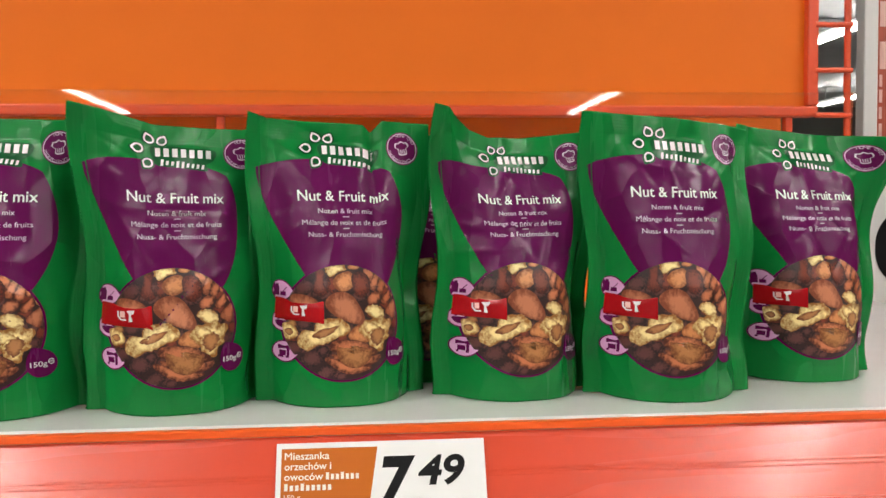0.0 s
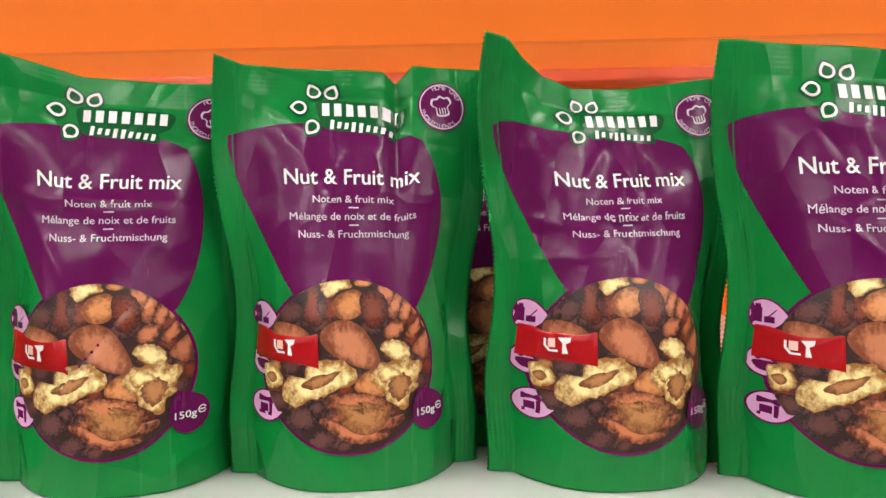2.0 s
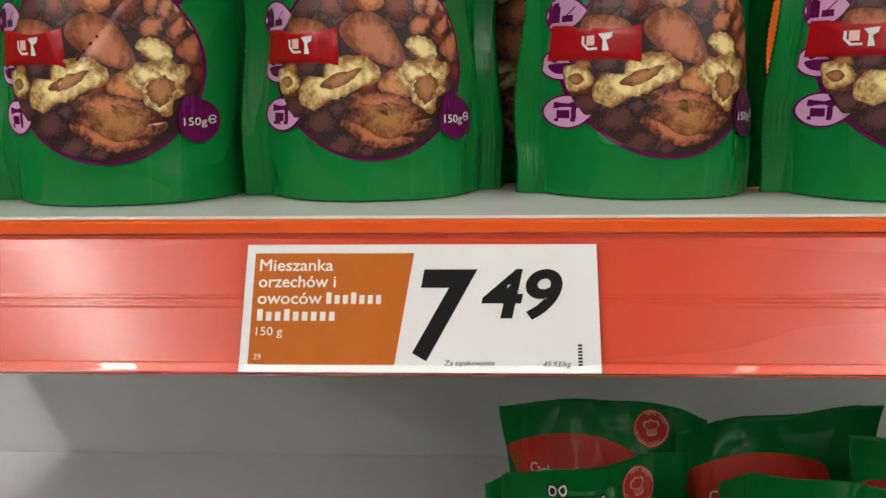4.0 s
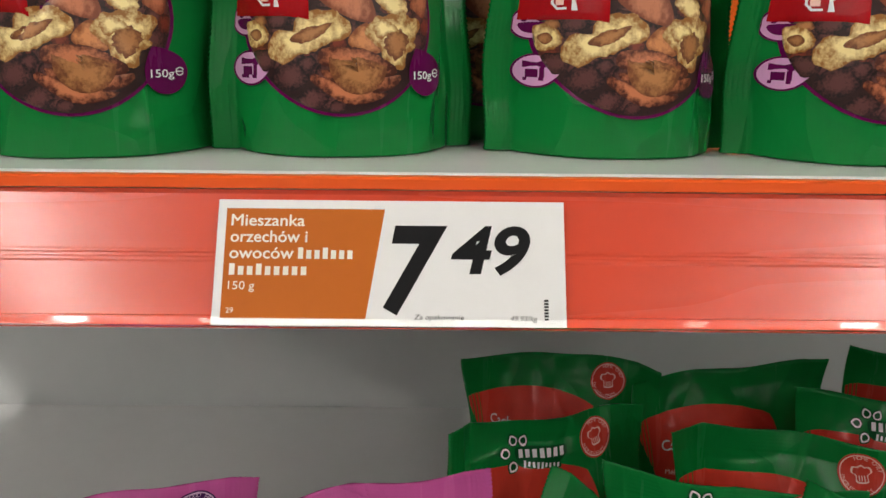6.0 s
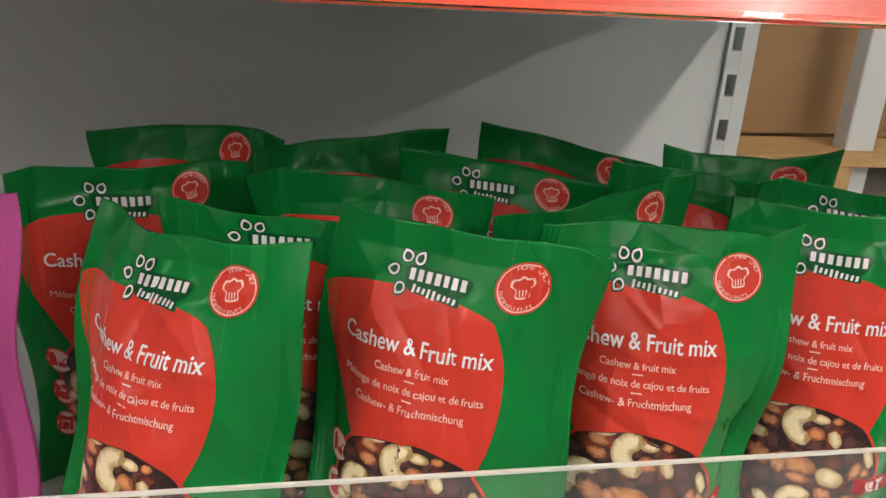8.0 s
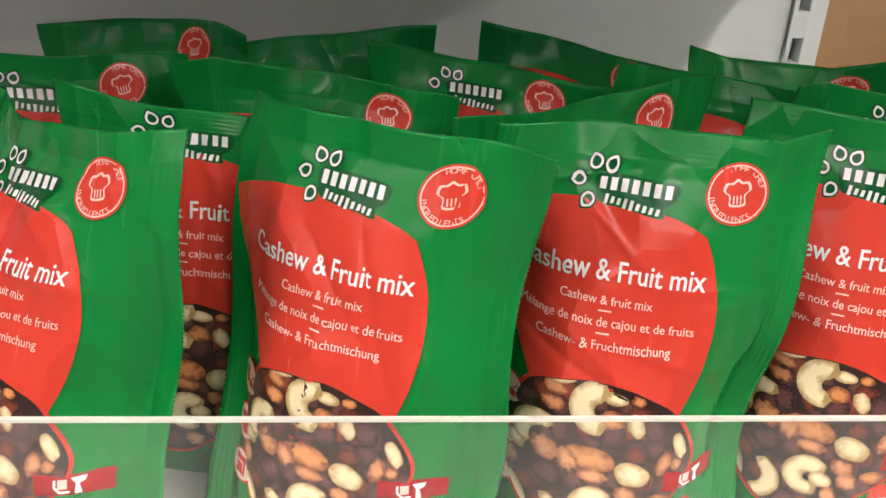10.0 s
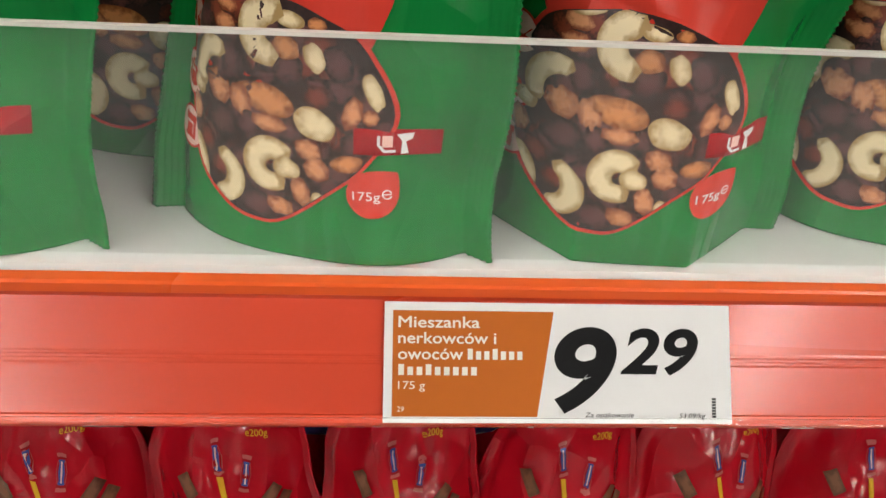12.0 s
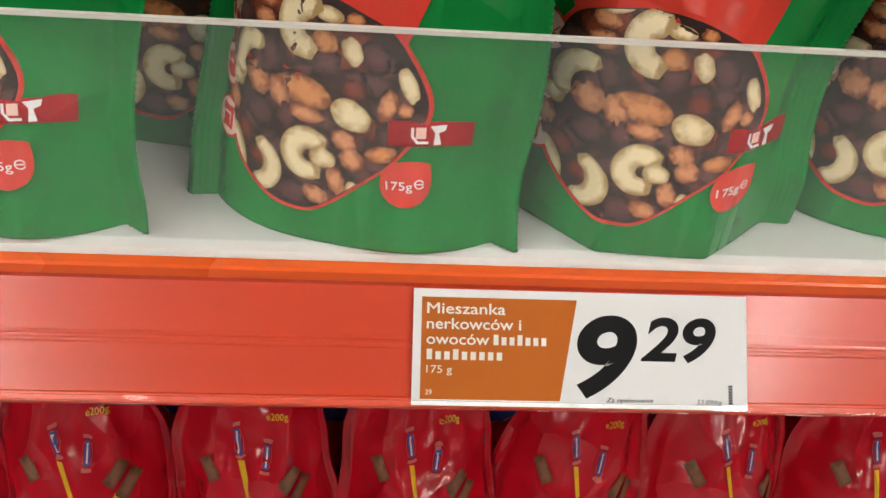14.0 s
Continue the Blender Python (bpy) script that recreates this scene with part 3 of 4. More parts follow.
    put(WALNUT, 0.665, (575, 450), (612, 428), (650, 445), (668, 470), (630, 478), (600, 500), lumps=0.05)
    put(PECAN, 0.655, (362, 645), (388, 622), (450, 655), (540, 685), (622, 690), (602, 718), (500, 738), (420, 700), lumps=0.012)
    put(PECAN, 0.668, (396, 612), (460, 612), (560, 638), (668, 628), (662, 665), (600, 690), (500, 672), (430, 652), lumps=0.012)
    put(PECAN, 0.682, (388, 560), (400, 538), (450, 528), (545, 535), (622, 575), (656, 602), (640, 636), (560, 630), (450, 604), (400, 592), lumps=0.012)
    for k, (y0, y1) in enumerate(((562, 596), (578, 612))):
        put(WALNUT_SKIN, 0.70 + k * 0.004, (420, y0), (500, y0 + 2), (580, y0 + 18), (625, y1 + 4), (575, y0 + 24), (500, y0 + 8))
    return p.done()


def cashew_picture(rim=CORAL):
    """The printed photo of cashews and dried fruit in a drop-shaped rim."""
    p = Print()

    def mm(X, Y):
        return (X - 480) * 0.0932, 11.5 + (645 - Y) * 0.0984
    outer = smooth_outline([mm(*q) for q in ((480, 12), (640, 48), (745, 112), (818, 285), (742, 432), (640, 525), (500, 632), (410, 652), (300, 622), (188, 500), (148, 260), (190, 118), (270, 48))], 6)
    p.shape(outer, rim, 0.30)
    mid = np.array(mm(480, 330))
    inner = (outer - mid) * 0.965 + mid
    v, f, d = ring_piece(inner, 14)
    p.add(v, f, MIX_DARK, 0.40, d * 0.5)

    def keep(v):
        d = v - mid
        ang = np.arctan2(d[:, 1], d[:, 0])
        ia = np.arctan2(*(inner - mid).T[::-1])
        ir = np.hypot(*(inner - mid).T)
        o = np.argsort(ia)
        lim = np.interp(ang, ia[o], ir[o], period=2 * np.pi) - 0.3
        rad = np.hypot(d[:, 0], d[:, 1])
        return d * np.minimum(1, lim / np.maximum(rad, 1e-6))[:, None] + mid

    count = [0]

    def put(kind, X, Y, w, h, turn=0.0, layer=0.5, n=28, lump=0.08, **kw):
        count[0] += 1
        v, f, d = ring_piece(ellipse(*mm(X, Y), w * 0.0466, h * 0.0492, turn, n=n, lump=lump, seed=count[0], **kw))
        p.add(keep(v), f, kind, layer, d)

    def kidney(X, Y, rr, w, a0, a1, layer):
        v, f, d = strip_piece(crescent(*mm(X, Y), rr * 0.0957, w * 0.0957, a0, a1, 18))
        p.add(keep(v), f, CASHEW, layer, d)

    rng = random.Random(11)
    for k in range(70):
        a, q = rng.uniform(0, 6.28), 300 * math.sqrt(rng.random())
        put(rng.choice((RAISIN, RAISIN, RAISIN, DATE)), 480 + q * math.cos(a), 335 + q * math.sin(a), rng.uniform(65, 110), rng.uniform(55, 85), rng.uniform(0, 180), 0.44 + k * 0.0006, lump=0.16)
    for X, Y, w, h in ((345, 205, 80, 100), (525, 195, 90, 95), (665, 160, 85, 95), (230, 140, 80, 60), (310, 380, 120, 85), (400, 370, 70, 85), (420, 595, 120, 85), (640, 500, 60, 60)):
        put(RAISIN, X, Y, w, h, 20, 0.50 + X * 0.00002, lump=0.14)
    cubes = ((325, 72, 92, 52, -8), (320, 125, 88, 52, 4), (298, 290, 108, 92, -12), (378, 303, 74, 92, 20), (465, 350, 112, 52, -6), (705, 283, 56, 92, -12), (750, 292, 42, 46, 0), (192, 390, 56, 76, 5),
             (580, 405, 84, 58, -14), (605, 455, 78, 76, 20), (555, 530, 60, 96, 14), (490, 588, 92, 62, -18), (610, 255, 84, 64, 12), (245, 455, 80, 76, 30))
    for k, (X, Y, w, h, t) in enumerate(cubes):
        put(DATE if k > 11 else PAPAYA, X, Y, w, h, t, 0.53 + k * 0.003, n=7, lump=0.10)
    put(HAZEL, 520, 140, 82, 62, 0, 0.52)
    put(HAZEL, 605, 72, 52, 32, 0, 0.53)
    put(HAZEL, 455, 285, 185, 82, -12, 0.525, lump=0.05)
    put(HAZEL, 690, 425, 86, 52, 14, 0.54)
    put(CASHEW, 350, 40, 100, 26, 14, 0.54)
    put(CASHEW, 530, 72, 86, 42, -4, 0.55)
    put(CASHEW, 602, 152, 56, 78, 20, 0.56)
    put(CASHEW, 755, 222, 42, 104, 18, 0.56)
    put(CASHEW, 205, 320, 62, 56, 0, 0.57)
    put(CASHEW, 600, 328, 126, 88, -14, 0.60)
    put(CASHEW, 515, 468, 82, 60, -8, 0.66)
    put(CASHEW, 605, 550, 46, 50, 0, 0.56)
    put(CASHEW, 220, 512, 52, 118, 26, 0.58)
    kidney(474, 112, 56, 42, 75, 275, 0.60)
    kidney(292, 262, 72, 30, 75, 215, 0.61)
    kidney(470, 466, 50, 36, 42, 296, 0.64)
    kidney(284, 534, 66, 32, -85, 70, 0.62)
    return p.done()


def seed_picture(rim=DEEP_PURPLE):
    p = Print()
    p.shape(ellipse(0, 45.5, 35, 35, n=64), rim, 0.30)
    v, f, d = ring_piece(ellipse(0, 45.5, 33.8, 33.8, n=64), 14)
    p.add(v, f, SEED, 0.40, d * 0.6)
    return p.done()


def leaf_panel(mat, shift=0.0):
    return Print().shape(leaf_outline() + (shift, 0), mat, 0.2, 1.6).done()


NUT_TITLE = names("Nut & Fruit mix", 55, (("Noten & fruit mix", 33), ("Mélange de noix et de fruits", 52), ("Nuss- & Fruchtmischung", 46)), INK_PALE)
CASHEW_TITLE = names("Cashew & Fruit mix", 56, (("Cashew & fruit mix", 28), ("Mélange de noix de cajou et de fruits", 54), ("Cashew- & Fruchtmischung", 42)), INK_BLUSH)
CHIA_TITLE = names("Chia Seeds", 50, (("Chiaseed", 20), ("Graine de chia", 32), ("Chiasamen", 25)), INK_PALE)
def moved(art, dx, dy, k=1.0, about=(0, 0)):
    art.v = (art.v - about) * k + about + (dx, dy)
    return art


ART = {
    "nut": [("leaf_panel", leaf_panel(PURPLE), "purple leaf-shaped print"), ("nut_picture", moved(nut_picture(), -3.6, 3, (1.09, 0.97), (0, 45.5)), "printed picture of mixed nuts"), ("brand_mark", brand_mark(), "white leaf mark with plain bars"),
            ("title_text", NUT_TITLE[0], ""), ("subtitle_text", NUT_TITLE[1], ""), ("round_badge", badge(PURPLE, INK_PALE), "purple badge with a chef hat"),
            ("weight_mark", weight_mark("150g", PURPLE, 31, 29, 115), "purple drop with the weight"), ("red_tag", red_tag(-44.5, -16, 48, 62), "red ribbon print with white shapes"),
            ("drop_icon", moved(drop_icon(66, PURPLE, LILAC, 0), -7.0, 0), ""), ("drop_icon", moved(drop_icon(48.5, PURPLE, LILAC, 1), -5.5, 0), ""), ("drop_icon", moved(drop_icon(31, PURPLE, LILAC, 2), -4.0, 0), "")],
    "cashew": [("leaf_panel", moved(leaf_panel(CORAL), -7, -8), "coral red leaf-shaped print"), ("nut_picture", moved(cashew_picture(), -7, 0, (1.22, 1.06), (0, 12)), "printed picture of cashews and dried fruit"), ("brand_mark", moved(brand_mark(), -8, -8, 0.8, (0, 147)), "white leaf mark with plain bars"),
               ("title_text", moved(CASHEW_TITLE[0], -9, -8, (1.2, 1.08), (0, 118)), ""), ("subtitle_text", moved(CASHEW_TITLE[1], -9, -8, (1.2, 1.08), (0, 118)), ""), ("round_badge", moved(badge(CORAL, INK_BLUSH), -8.5, -8), "coral badge with a chef hat"),
               ("weight_mark", moved(weight_mark("175g", CORAL, 27, 21, 45), -3, 4), "coral drop with the weight"), ("red_tag", moved(red_tag(19, 42, 35, 44), 0, 1.5), "red ribbon print with white shapes"),
               ("drop_icon", moved(drop_icon(62, CORAL, INK_BLUSH, 0), -9, 0), ""), ("drop_icon", moved(drop_icon(46, CORAL, INK_BLUSH, 1), -9, 0), ""), ("drop_icon", moved(drop_icon(30, CORAL, INK_BLUSH, 2), -9, 0), "")],
    "chia": [("leaf_panel", moved(leaf_panel(DEEP_PURPLE), -6, -13), "deep purple leaf-shaped print"), ("seed_picture", seed_picture(), "printed picture of grey seeds"), ("brand_mark", moved(brand_mark(), -9, -11), "white leaf mark on green halo"),
             ("title_text", moved(CHIA_TITLE[0], -8, -17), ""), ("subtitle_text", moved(CHIA_TITLE[1], -8, -17), ""), ("round_badge", moved(badge(DEEP_PURPLE, INK_PALE, ("FOOD FROM", "NATURE")), -9, -11), "deep purple round badge")],
}


# ---------------------------------------------------------------- pouches
class Film:
    """The shape of one stand-up pouch: a flat bag (u across, v up, metres) that is filled, leaning and creased."""

    def __init__(self, seed, width=0.108, height=0.167, depth=1.0, lean=0.0, wave=0.006, tops=(), creases=8, curl=0.0, seal=0.009, twist=0.0, slump=0.0, crinkle=1.0, corner=0.004, facet=0.0):
        self.w, self.h, self.depth, self.lean, self.wave, self.curl, self.seal, self.twist, self.slump = width, height, depth, lean, wave, curl, seal, twist, slump
        self.tops = tops
        g = random.Random(seed)
        self.ph = [g.uniform(0, 6.28) for _ in range(6)]
        self.crinkle, self.corner, self.facet = crinkle, corner, facet
        self.pinch = [(sd * g.uniform(0.34, 0.41) * width, g.uniform(0.42, 0.74) * height, g.uniform(0.0022, 0.005), g.uniform(0.006, 0.010), g.uniform(0.012, 0.026)) for sd in (-1, 1, g.choice((-1, 1)))]
        self.lines = []
        for _ in range(creases):
            u, v = g.uniform(-0.9, 0.9) * width / 2, g.choice((g.uniform(0.55, 0.92), g.uniform(0.2, 0.95))) * height
            self.lines.append((u, v, g.uniform(0, 3.14), g.uniform(0.012, 0.036), g.uniform(0.0012, 0.0032), g.choice((-1, 1, 1)) * g.uniform(0.0005, 0.0016)))

    def at(self, u, v, side=1.0):
        w, h = self.w, self.h
        s = np.clip(np.abs(u) / (w / 2 - self.seal), 0, 1)
        k = v / h
        t = np.interp(k, (0, 0.06, 0.2, 0.4, 0.55, 0.7, 0.8, 0.88, 0.93, 1.0), (0.031, 0.0325, 0.033, 0.0305, 0.0255, 0.0185, 0.0125, 0.0060, 0.0015, 0.0)) * self.depth
        t = t * (1.0 if side > 0 else 0.75)
        f = (1 - s ** 2.7) ** 0.95
        f = f + (np.clip((1 - s) / 0.58, 0, 1) - f) * self.facet * np.clip(1.25 - k * 5, 0, 1)
        x = u * (1 - 0.135 * np.clip(t / 0.033, 0, 1) ** 1.2 + 0.020 * np.clip(1 - k * 6, 0, 1))
        x = x * np.interp(k, (0, 0.4, 0.62, 0.82, 1), (1, 1, 1 - self.slump * 0.25, 1 - self.slump * 0.7, 1 - self.slump))
        y = -side * t * f
        env = np.clip(1 - s ** 6, 0.15, 1) * np.clip(v / 0.012, 0, 1)
        c = np.zeros_like(u)
        for (cu, cv, a, ln, wd, am) in self.lines:
            du, dv = u - cu, v - cv
            al, ac = du * math.cos(a) + dv * math.sin(a), -du * math.sin(a) + dv * math.cos(a)
            c += am * np.exp(-np.sqrt((ac / wd) ** 2 + 0.05) * 1.3 - (al / ln) ** 2) * 1.3
        p = self.ph
        c += 0.0004 * np.sin(u * 150 + p[0] + 30 * v) * np.sin(v * 80 + p[1]) + 0.00015 * np.sin(u * 310 + p[2] - 120 * v)
        for cu, cv, am, wu, wv in self.pinch:
            c -= am * np.exp(-((u - cu) / wu) ** 2 - ((v - cv) / wv) ** 2)
        y -= side * c * env * self.crinkle
        x = x + 0.0022 * np.sin(v * 58 + p[4] + np.sign(u) * p[1]) * s ** 4 * np.sign(u) * np.clip(v / 0.03, 0, 1)
        y += self.wave * k ** 3 * np.sin(u / w * 5.0 + p[3]) + 0.35 * self.wave * k ** 4 * np.sin(u / w * 13 + p[4])
        y += self.lean * v + self.curl * k ** 3 * np.abs(2 * u / w) ** 2 + self.corner * (1 - k) ** (1 if self.corner > 0 else 3) * np.abs(2 * u / w) ** (4 if self.corner > 0 else 2.5)
        y += 0.0028 * np.sin(v * 62 + p[5] + np.sign(u) * p[2]) * s ** 5 * np.clip(v / 0.02, 0, 1)
        z = v - 0.0016 * np.clip(1 - k * 3, 0, 1) * 0
        if len(self.tops):
            z = z + np.interp(u / w, [q[0] for q in self.tops], [q[1] for q in self.tops]) * np.clip((k - 0.45) / 0.55, 0, 1) ** 1.4
            y = y + np.interp(u / w, [q[0] for q in self.tops], [q[2] for q in self.tops]) * np.clip((k - 0.45) / 0.55, 0, 1) ** 1.6
        a = self.twist * (k - 0.2)
        x, y = x * np.cos(a) - y * np.sin(a), x * np.sin(a) + y * np.cos(a)
        return np.stack([x, y, z], -1)

    def normal(self, u, v):
        e = 0.0006
        a = self.at(u + e, v) - self.at(u - e, v)
        b = self.at(u, v + e) - self.at(u, v - e)
        n = np.cross(a, b)
        return n / np.maximum(np.linalg.norm(n, axis=-1, keepdims=True), 1e-12)


def film_body(shape, mat, fine=True):
    """Front and back films with ribbed side seals, saw-cut edges and a gusset floor."""
    w, h, sl = shape.w, shape.h, shape.seal
    nu, nv = (76, 180) if fine else (26, 60)
    ribs = np.linspace(w / 2 - sl, w / 2, 9)
    us = np.r_[-ribs[::-1], np.linspace(-w / 2 + sl, w / 2 - sl, nu)[1:-1], ribs]
    vs = np.linspace(0, h, nv)
    U, V = np.meshgrid(us, vs)
    cols = len(us)
    f = shape.at(U, V, 1.0)
    b = shape.at(U, V, -1.0)
    rib = np.where(np.abs(U) > w / 2 - sl - 1e-6, np.where((np.arange(cols) % 2)[None, :] == 0, 0.0, 0.0007), 0.0)
    f[..., 1] -= 0.0003 + rib
    b[..., 1] += 0.0003 - rib
    top = (V > h * 0.93) & (np.arange(nv)[:, None] % 2 == 0)
    f[..., 1] -= np.where(top, 0.0002, 0)
    saw = np.where(np.arange(nv) % 2 == 0, 0.0003, -0.0003) * (1 if fine else 0)
    for arr in (f, b):
        arr[:, 0, 0] += saw
        arr[:, -1, 0] -= saw
    base = b[0].copy()
    base[:, 2] += 0.0
    verts = np.concatenate([f.reshape(-1, 3), b.reshape(-1, 3)])
    n = nv * cols
    i = (np.arange(nv - 1)[:, None] * cols + np.arange(cols - 1)[None, :]).ravel()
    front = np.stack([i, i + 1, i + 1 + cols, i + cols], -1)
    back = np.stack([i + n, i + cols + n, i + 1 + cols + n, i + 1 + n], -1)
    j = np.arange(cols - 1)
    floor = np.stack([j, j + n, j + 1 + n, j + 1], -1)
    roof = np.stack([j + n - cols, j + 1 + n - cols, j + 1 + 2 * n - cols, j + 2 * n - cols], -1)
    r = np.arange(nv - 1) * cols
    left = np.stack([r, r + cols, r + cols + n, r + n], -1)
    right = np.stack([r + cols - 1, r + n + cols - 1, r + n + 2 * cols - 1, r + 2 * cols - 1], -1)
    faces = np.concatenate([front, back, floor, roof, left, right]).tolist()
    return mesh_from("body", verts, faces, [mat], smooth=True)


def apply_print(art, shape):
    u, v = art.v[:, 0] / 1000, art.v[:, 1] / 1000
    lim = shape.w / 2 - 0.0012
    u = np.clip(u, -lim, lim)
    P = shape.at(u, v) + shape.normal(u, v) * (art.h[:, None] * 0.0011 + 0.0003)
    P[:, 1] -= 0.0003
    return mesh_from("print", P, art.f, art.mats, art.m, smooth=True, uv=np.c_[art.d, art.d])


def pouch(kind, m, seed, label, group, fine=True, hidden=(), **kw):
    thing = new("snack_pouch")
    thing.matrix_basis = m
    tagged(thing, label, "pouch", group)
    kw.setdefault("height", 0.167 if kind == "nut" else 0.161)
    kw.setdefault("width", 0.114 if kind == "cashew" else 0.110)
    kw.setdefault("corner", -0.009 if kind == "cashew" else 0.004)
    kw.setdefault("depth", 0.86 if kind == "cashew" else 0.95)
    shape = Film(seed, **kw)
    part("body", film_body(shape, PINK if kind == "chia" else GREEN, fine), thing)
    for name, art, lab in ART[kind]:
        if name in hidden:
            continue
        part(name, apply_print(art, shape), thing, lab)
    return thing


# ---------------------------------------------------------------- the room
def structure(ob, label, category):
    return tagged(ob, label, category, kind="structure")


structure(box("floor", -9, 11, -17, 17, -0.1, 0.0, FLOOR_TILE), "smooth grey shop floor", "floor")
structure(box("ceiling", -9, 11, -17, 17, 3.7, 3.8, CEILING_GREY), "high grey open shop ceiling", "ceiling")
structure(box("wall_south", -9, 11, -17.2, -17, 0, 3.7, WALL_PAINT), "plain warm white shop wall", "wall")
structure(box("wall_north", -9, 11, 17, 17.2, 0, 3.7, WALL_PAINT), "plain warm white shop wall", "wall")
structure(box("wall_west", -9.2, -9, -17, 17, 0, 3.7, WALL_PAINT), "plain warm white shop wall", "wall")
structure(box("wall_east", 11, 11.2, -17, 17, 0, 3.7, WALL_PAINT), "plain warm white shop wall", "wall")


def strip_lamp(x, y0, y1, z=3.4):
    thing = new("strip_lamp")
    thing.location = (x, (y0 + y1) / 2, z)
    tagged(thing, "long white fluorescent strip lamp under the ceiling", "ceiling lamp", "strip lamps")
    ln = (y1 - y0) / 2
    box("housing", -0.05, 0.05, -ln, ln, 0.03, 0.09, LAMP_BODY, 0.008, thing)
    box("tube", -0.07, 0.07, -ln + 0.02, ln - 0.02, 0.0, 0.028, LAMP_GLOW, 0.006, thing)
    for s in (-0.8, 0.8):
        box("hanger", -0.006, 0.006, s * ln - 0.006, s * ln + 0.006, 0.09, 0.3, LAMP_BODY, 0, thing)


# the lamp at x=2.4 is an unseen extra that brightens the far sign and cartons
LAMPS = ((5.1, -8.0, -5.2), (5.1, -4.8, -2.0), (5.1, -1.6, 1.2), (5.1, 7.9, 9.4), (2.4, 1.6, 4.2), (8.25, 12.6, 14.5), (1.96, -3.1, -0.2), (-1.57, -3.1, -0.2), (1.96, -6.2, -3.3), (-1.57, -6.2, -3.3),
         (3.95, -15.5, -12.0), (-4.5, -15.5, -12.0), (-4.5, -8.0, -5.2), (-4.5, -4.8, -2.0), (-4.5, -1.6, 1.2))
for lx, ly0, ly1 in LAMPS:
    strip_lamp(lx, ly0, ly1)

# ceiling ducts seen past the end of the bay
for k, (dx, dy) in enumerate(((4.2, 7.0), (6.4, 9.2))):
    duct = box("ceiling_duct", dx - 2.6, dx + 3.5, dy - 0.35, dy + 0.35, 3.50, 3.69, DUCT, 0.05)
    tagged(duct, "grey metal air duct under the ceiling", "duct", "ceiling ducts")

# ---------------------------------------------------------------- shelving
X0, X1 = -0.465, 0.655
TOP_A, TOP_B, TOP_C = 1.4075, 1.1145, 0.842


def shelf_board(z, y0, y1, label):
    pts = [(y0 + 0.004, z - 0.028), (y0, z - 0.022), (y0, z - 0.005), (y0 + 0.0015, z - 0.0015), (y0 + 0.005, z), (y1, z), (y1, z - 0.028)]
    ob = new("shelf_board", extrude_profile("shelf_board", pts, X0, X1, SHELF_WHITE))
    tagged(ob, label, "shelf", "shelf boards")
    return ob


shelf_board(TOP_A, 0.0075, 0.60, "white powder-coated metal shelf carrying nut pouches")
shelf_board(TOP_B, -0.0185, 0.485, "white powder-coated metal shelf carrying green and pink pouches")
shelf_board(TOP_C, -0.03, 0.485, "white metal shelf carrying red sweet bags")


def price_rail(top, bottom, label):
    """Red sloping ticket rail: orange lip, grooved face and a clear bottom hook."""
    thing = new("price_rail")
    tagged(thing, label, "price rail", "price rails")
    (ya, za), (yb, zb) = top, bottom
    d = np.array((yb - ya, zb - za))
    ln = np.hypot(*d)
    d /= ln
    nrm = np.array((d[1], -d[0]))
    if nrm[0] > 0:
        nrm = -nrm

    def q(s, h):
        p = np.array((ya, za)) + d * s + nrm * h
        return (p[0], p[1])
    face = [q(0, 0), q(ln * 0.03, -0.0008), q(ln * 0.44, -0.0008), q(ln * 0.455, -0.0007), q(ln * 0.47, -0.0007), q(ln * 0.48, -0.00085), q(ln * 0.50, -0.00085), q(ln * 0.51, -0.00066), q(ln * 0.53, -0.00066), q(ln * 0.545, -0.0008),
            q(ln * 0.93, -0.0008), q(ln * 0.94, 0.0), q(ln, 0.0), q(ln + 0.0006, -0.001), q(ln, -0.003), q(0, -0.003)]
    part("rail_face", extrude_profile("rail_face", face, X0, X1, RAIL_RED), thing)
    lip = [(ya - 0.0006, za + 0.0004), (ya - 0.0006, za + 0.0036), (ya + 0.0004, za + 0.0042), (ya + 0.0045, za + 0.0042), (ya + 0.0045, za + 0.0004)]
    part("rail_lip", extrude_profile("rail_lip", lip, X0, X1, RAIL_ORANGE), thing, "bright orange lip")
    hook = [q(ln * 0.955, 0.0012), q(ln * 0.958, 0.0017), q(ln, 0.0017), q(ln + 0.0012, 0.001), q(ln + 0.0012, -0.001), q(ln + 0.0004, -0.001), q(ln + 0.0004, 0.0010)]
    ob = part("rail_hook", extrude_profile("rail_hook", hook, X0, X1, CLEAR), thing, "clear plastic ticket hook")
    ob.visible_shadow = False
    m = Matrix(((1, 0, 0, 0), (0, -d[0], nrm[0], ya), (0, -d[1], nrm[1], za), (0, 0, 0, 1)))
    return m, ln


RAIL_A, LEN_A = price_rail((0.0020, 1.4032), (-0.0172, 1.3652), "glossy red plastic price rail under the top shelf")
RAIL_B, LEN_B = price_rail((-0.0260, 1.1087), (-0.0515, 1.0807), "glossy red plastic price rail under the lower shelf")


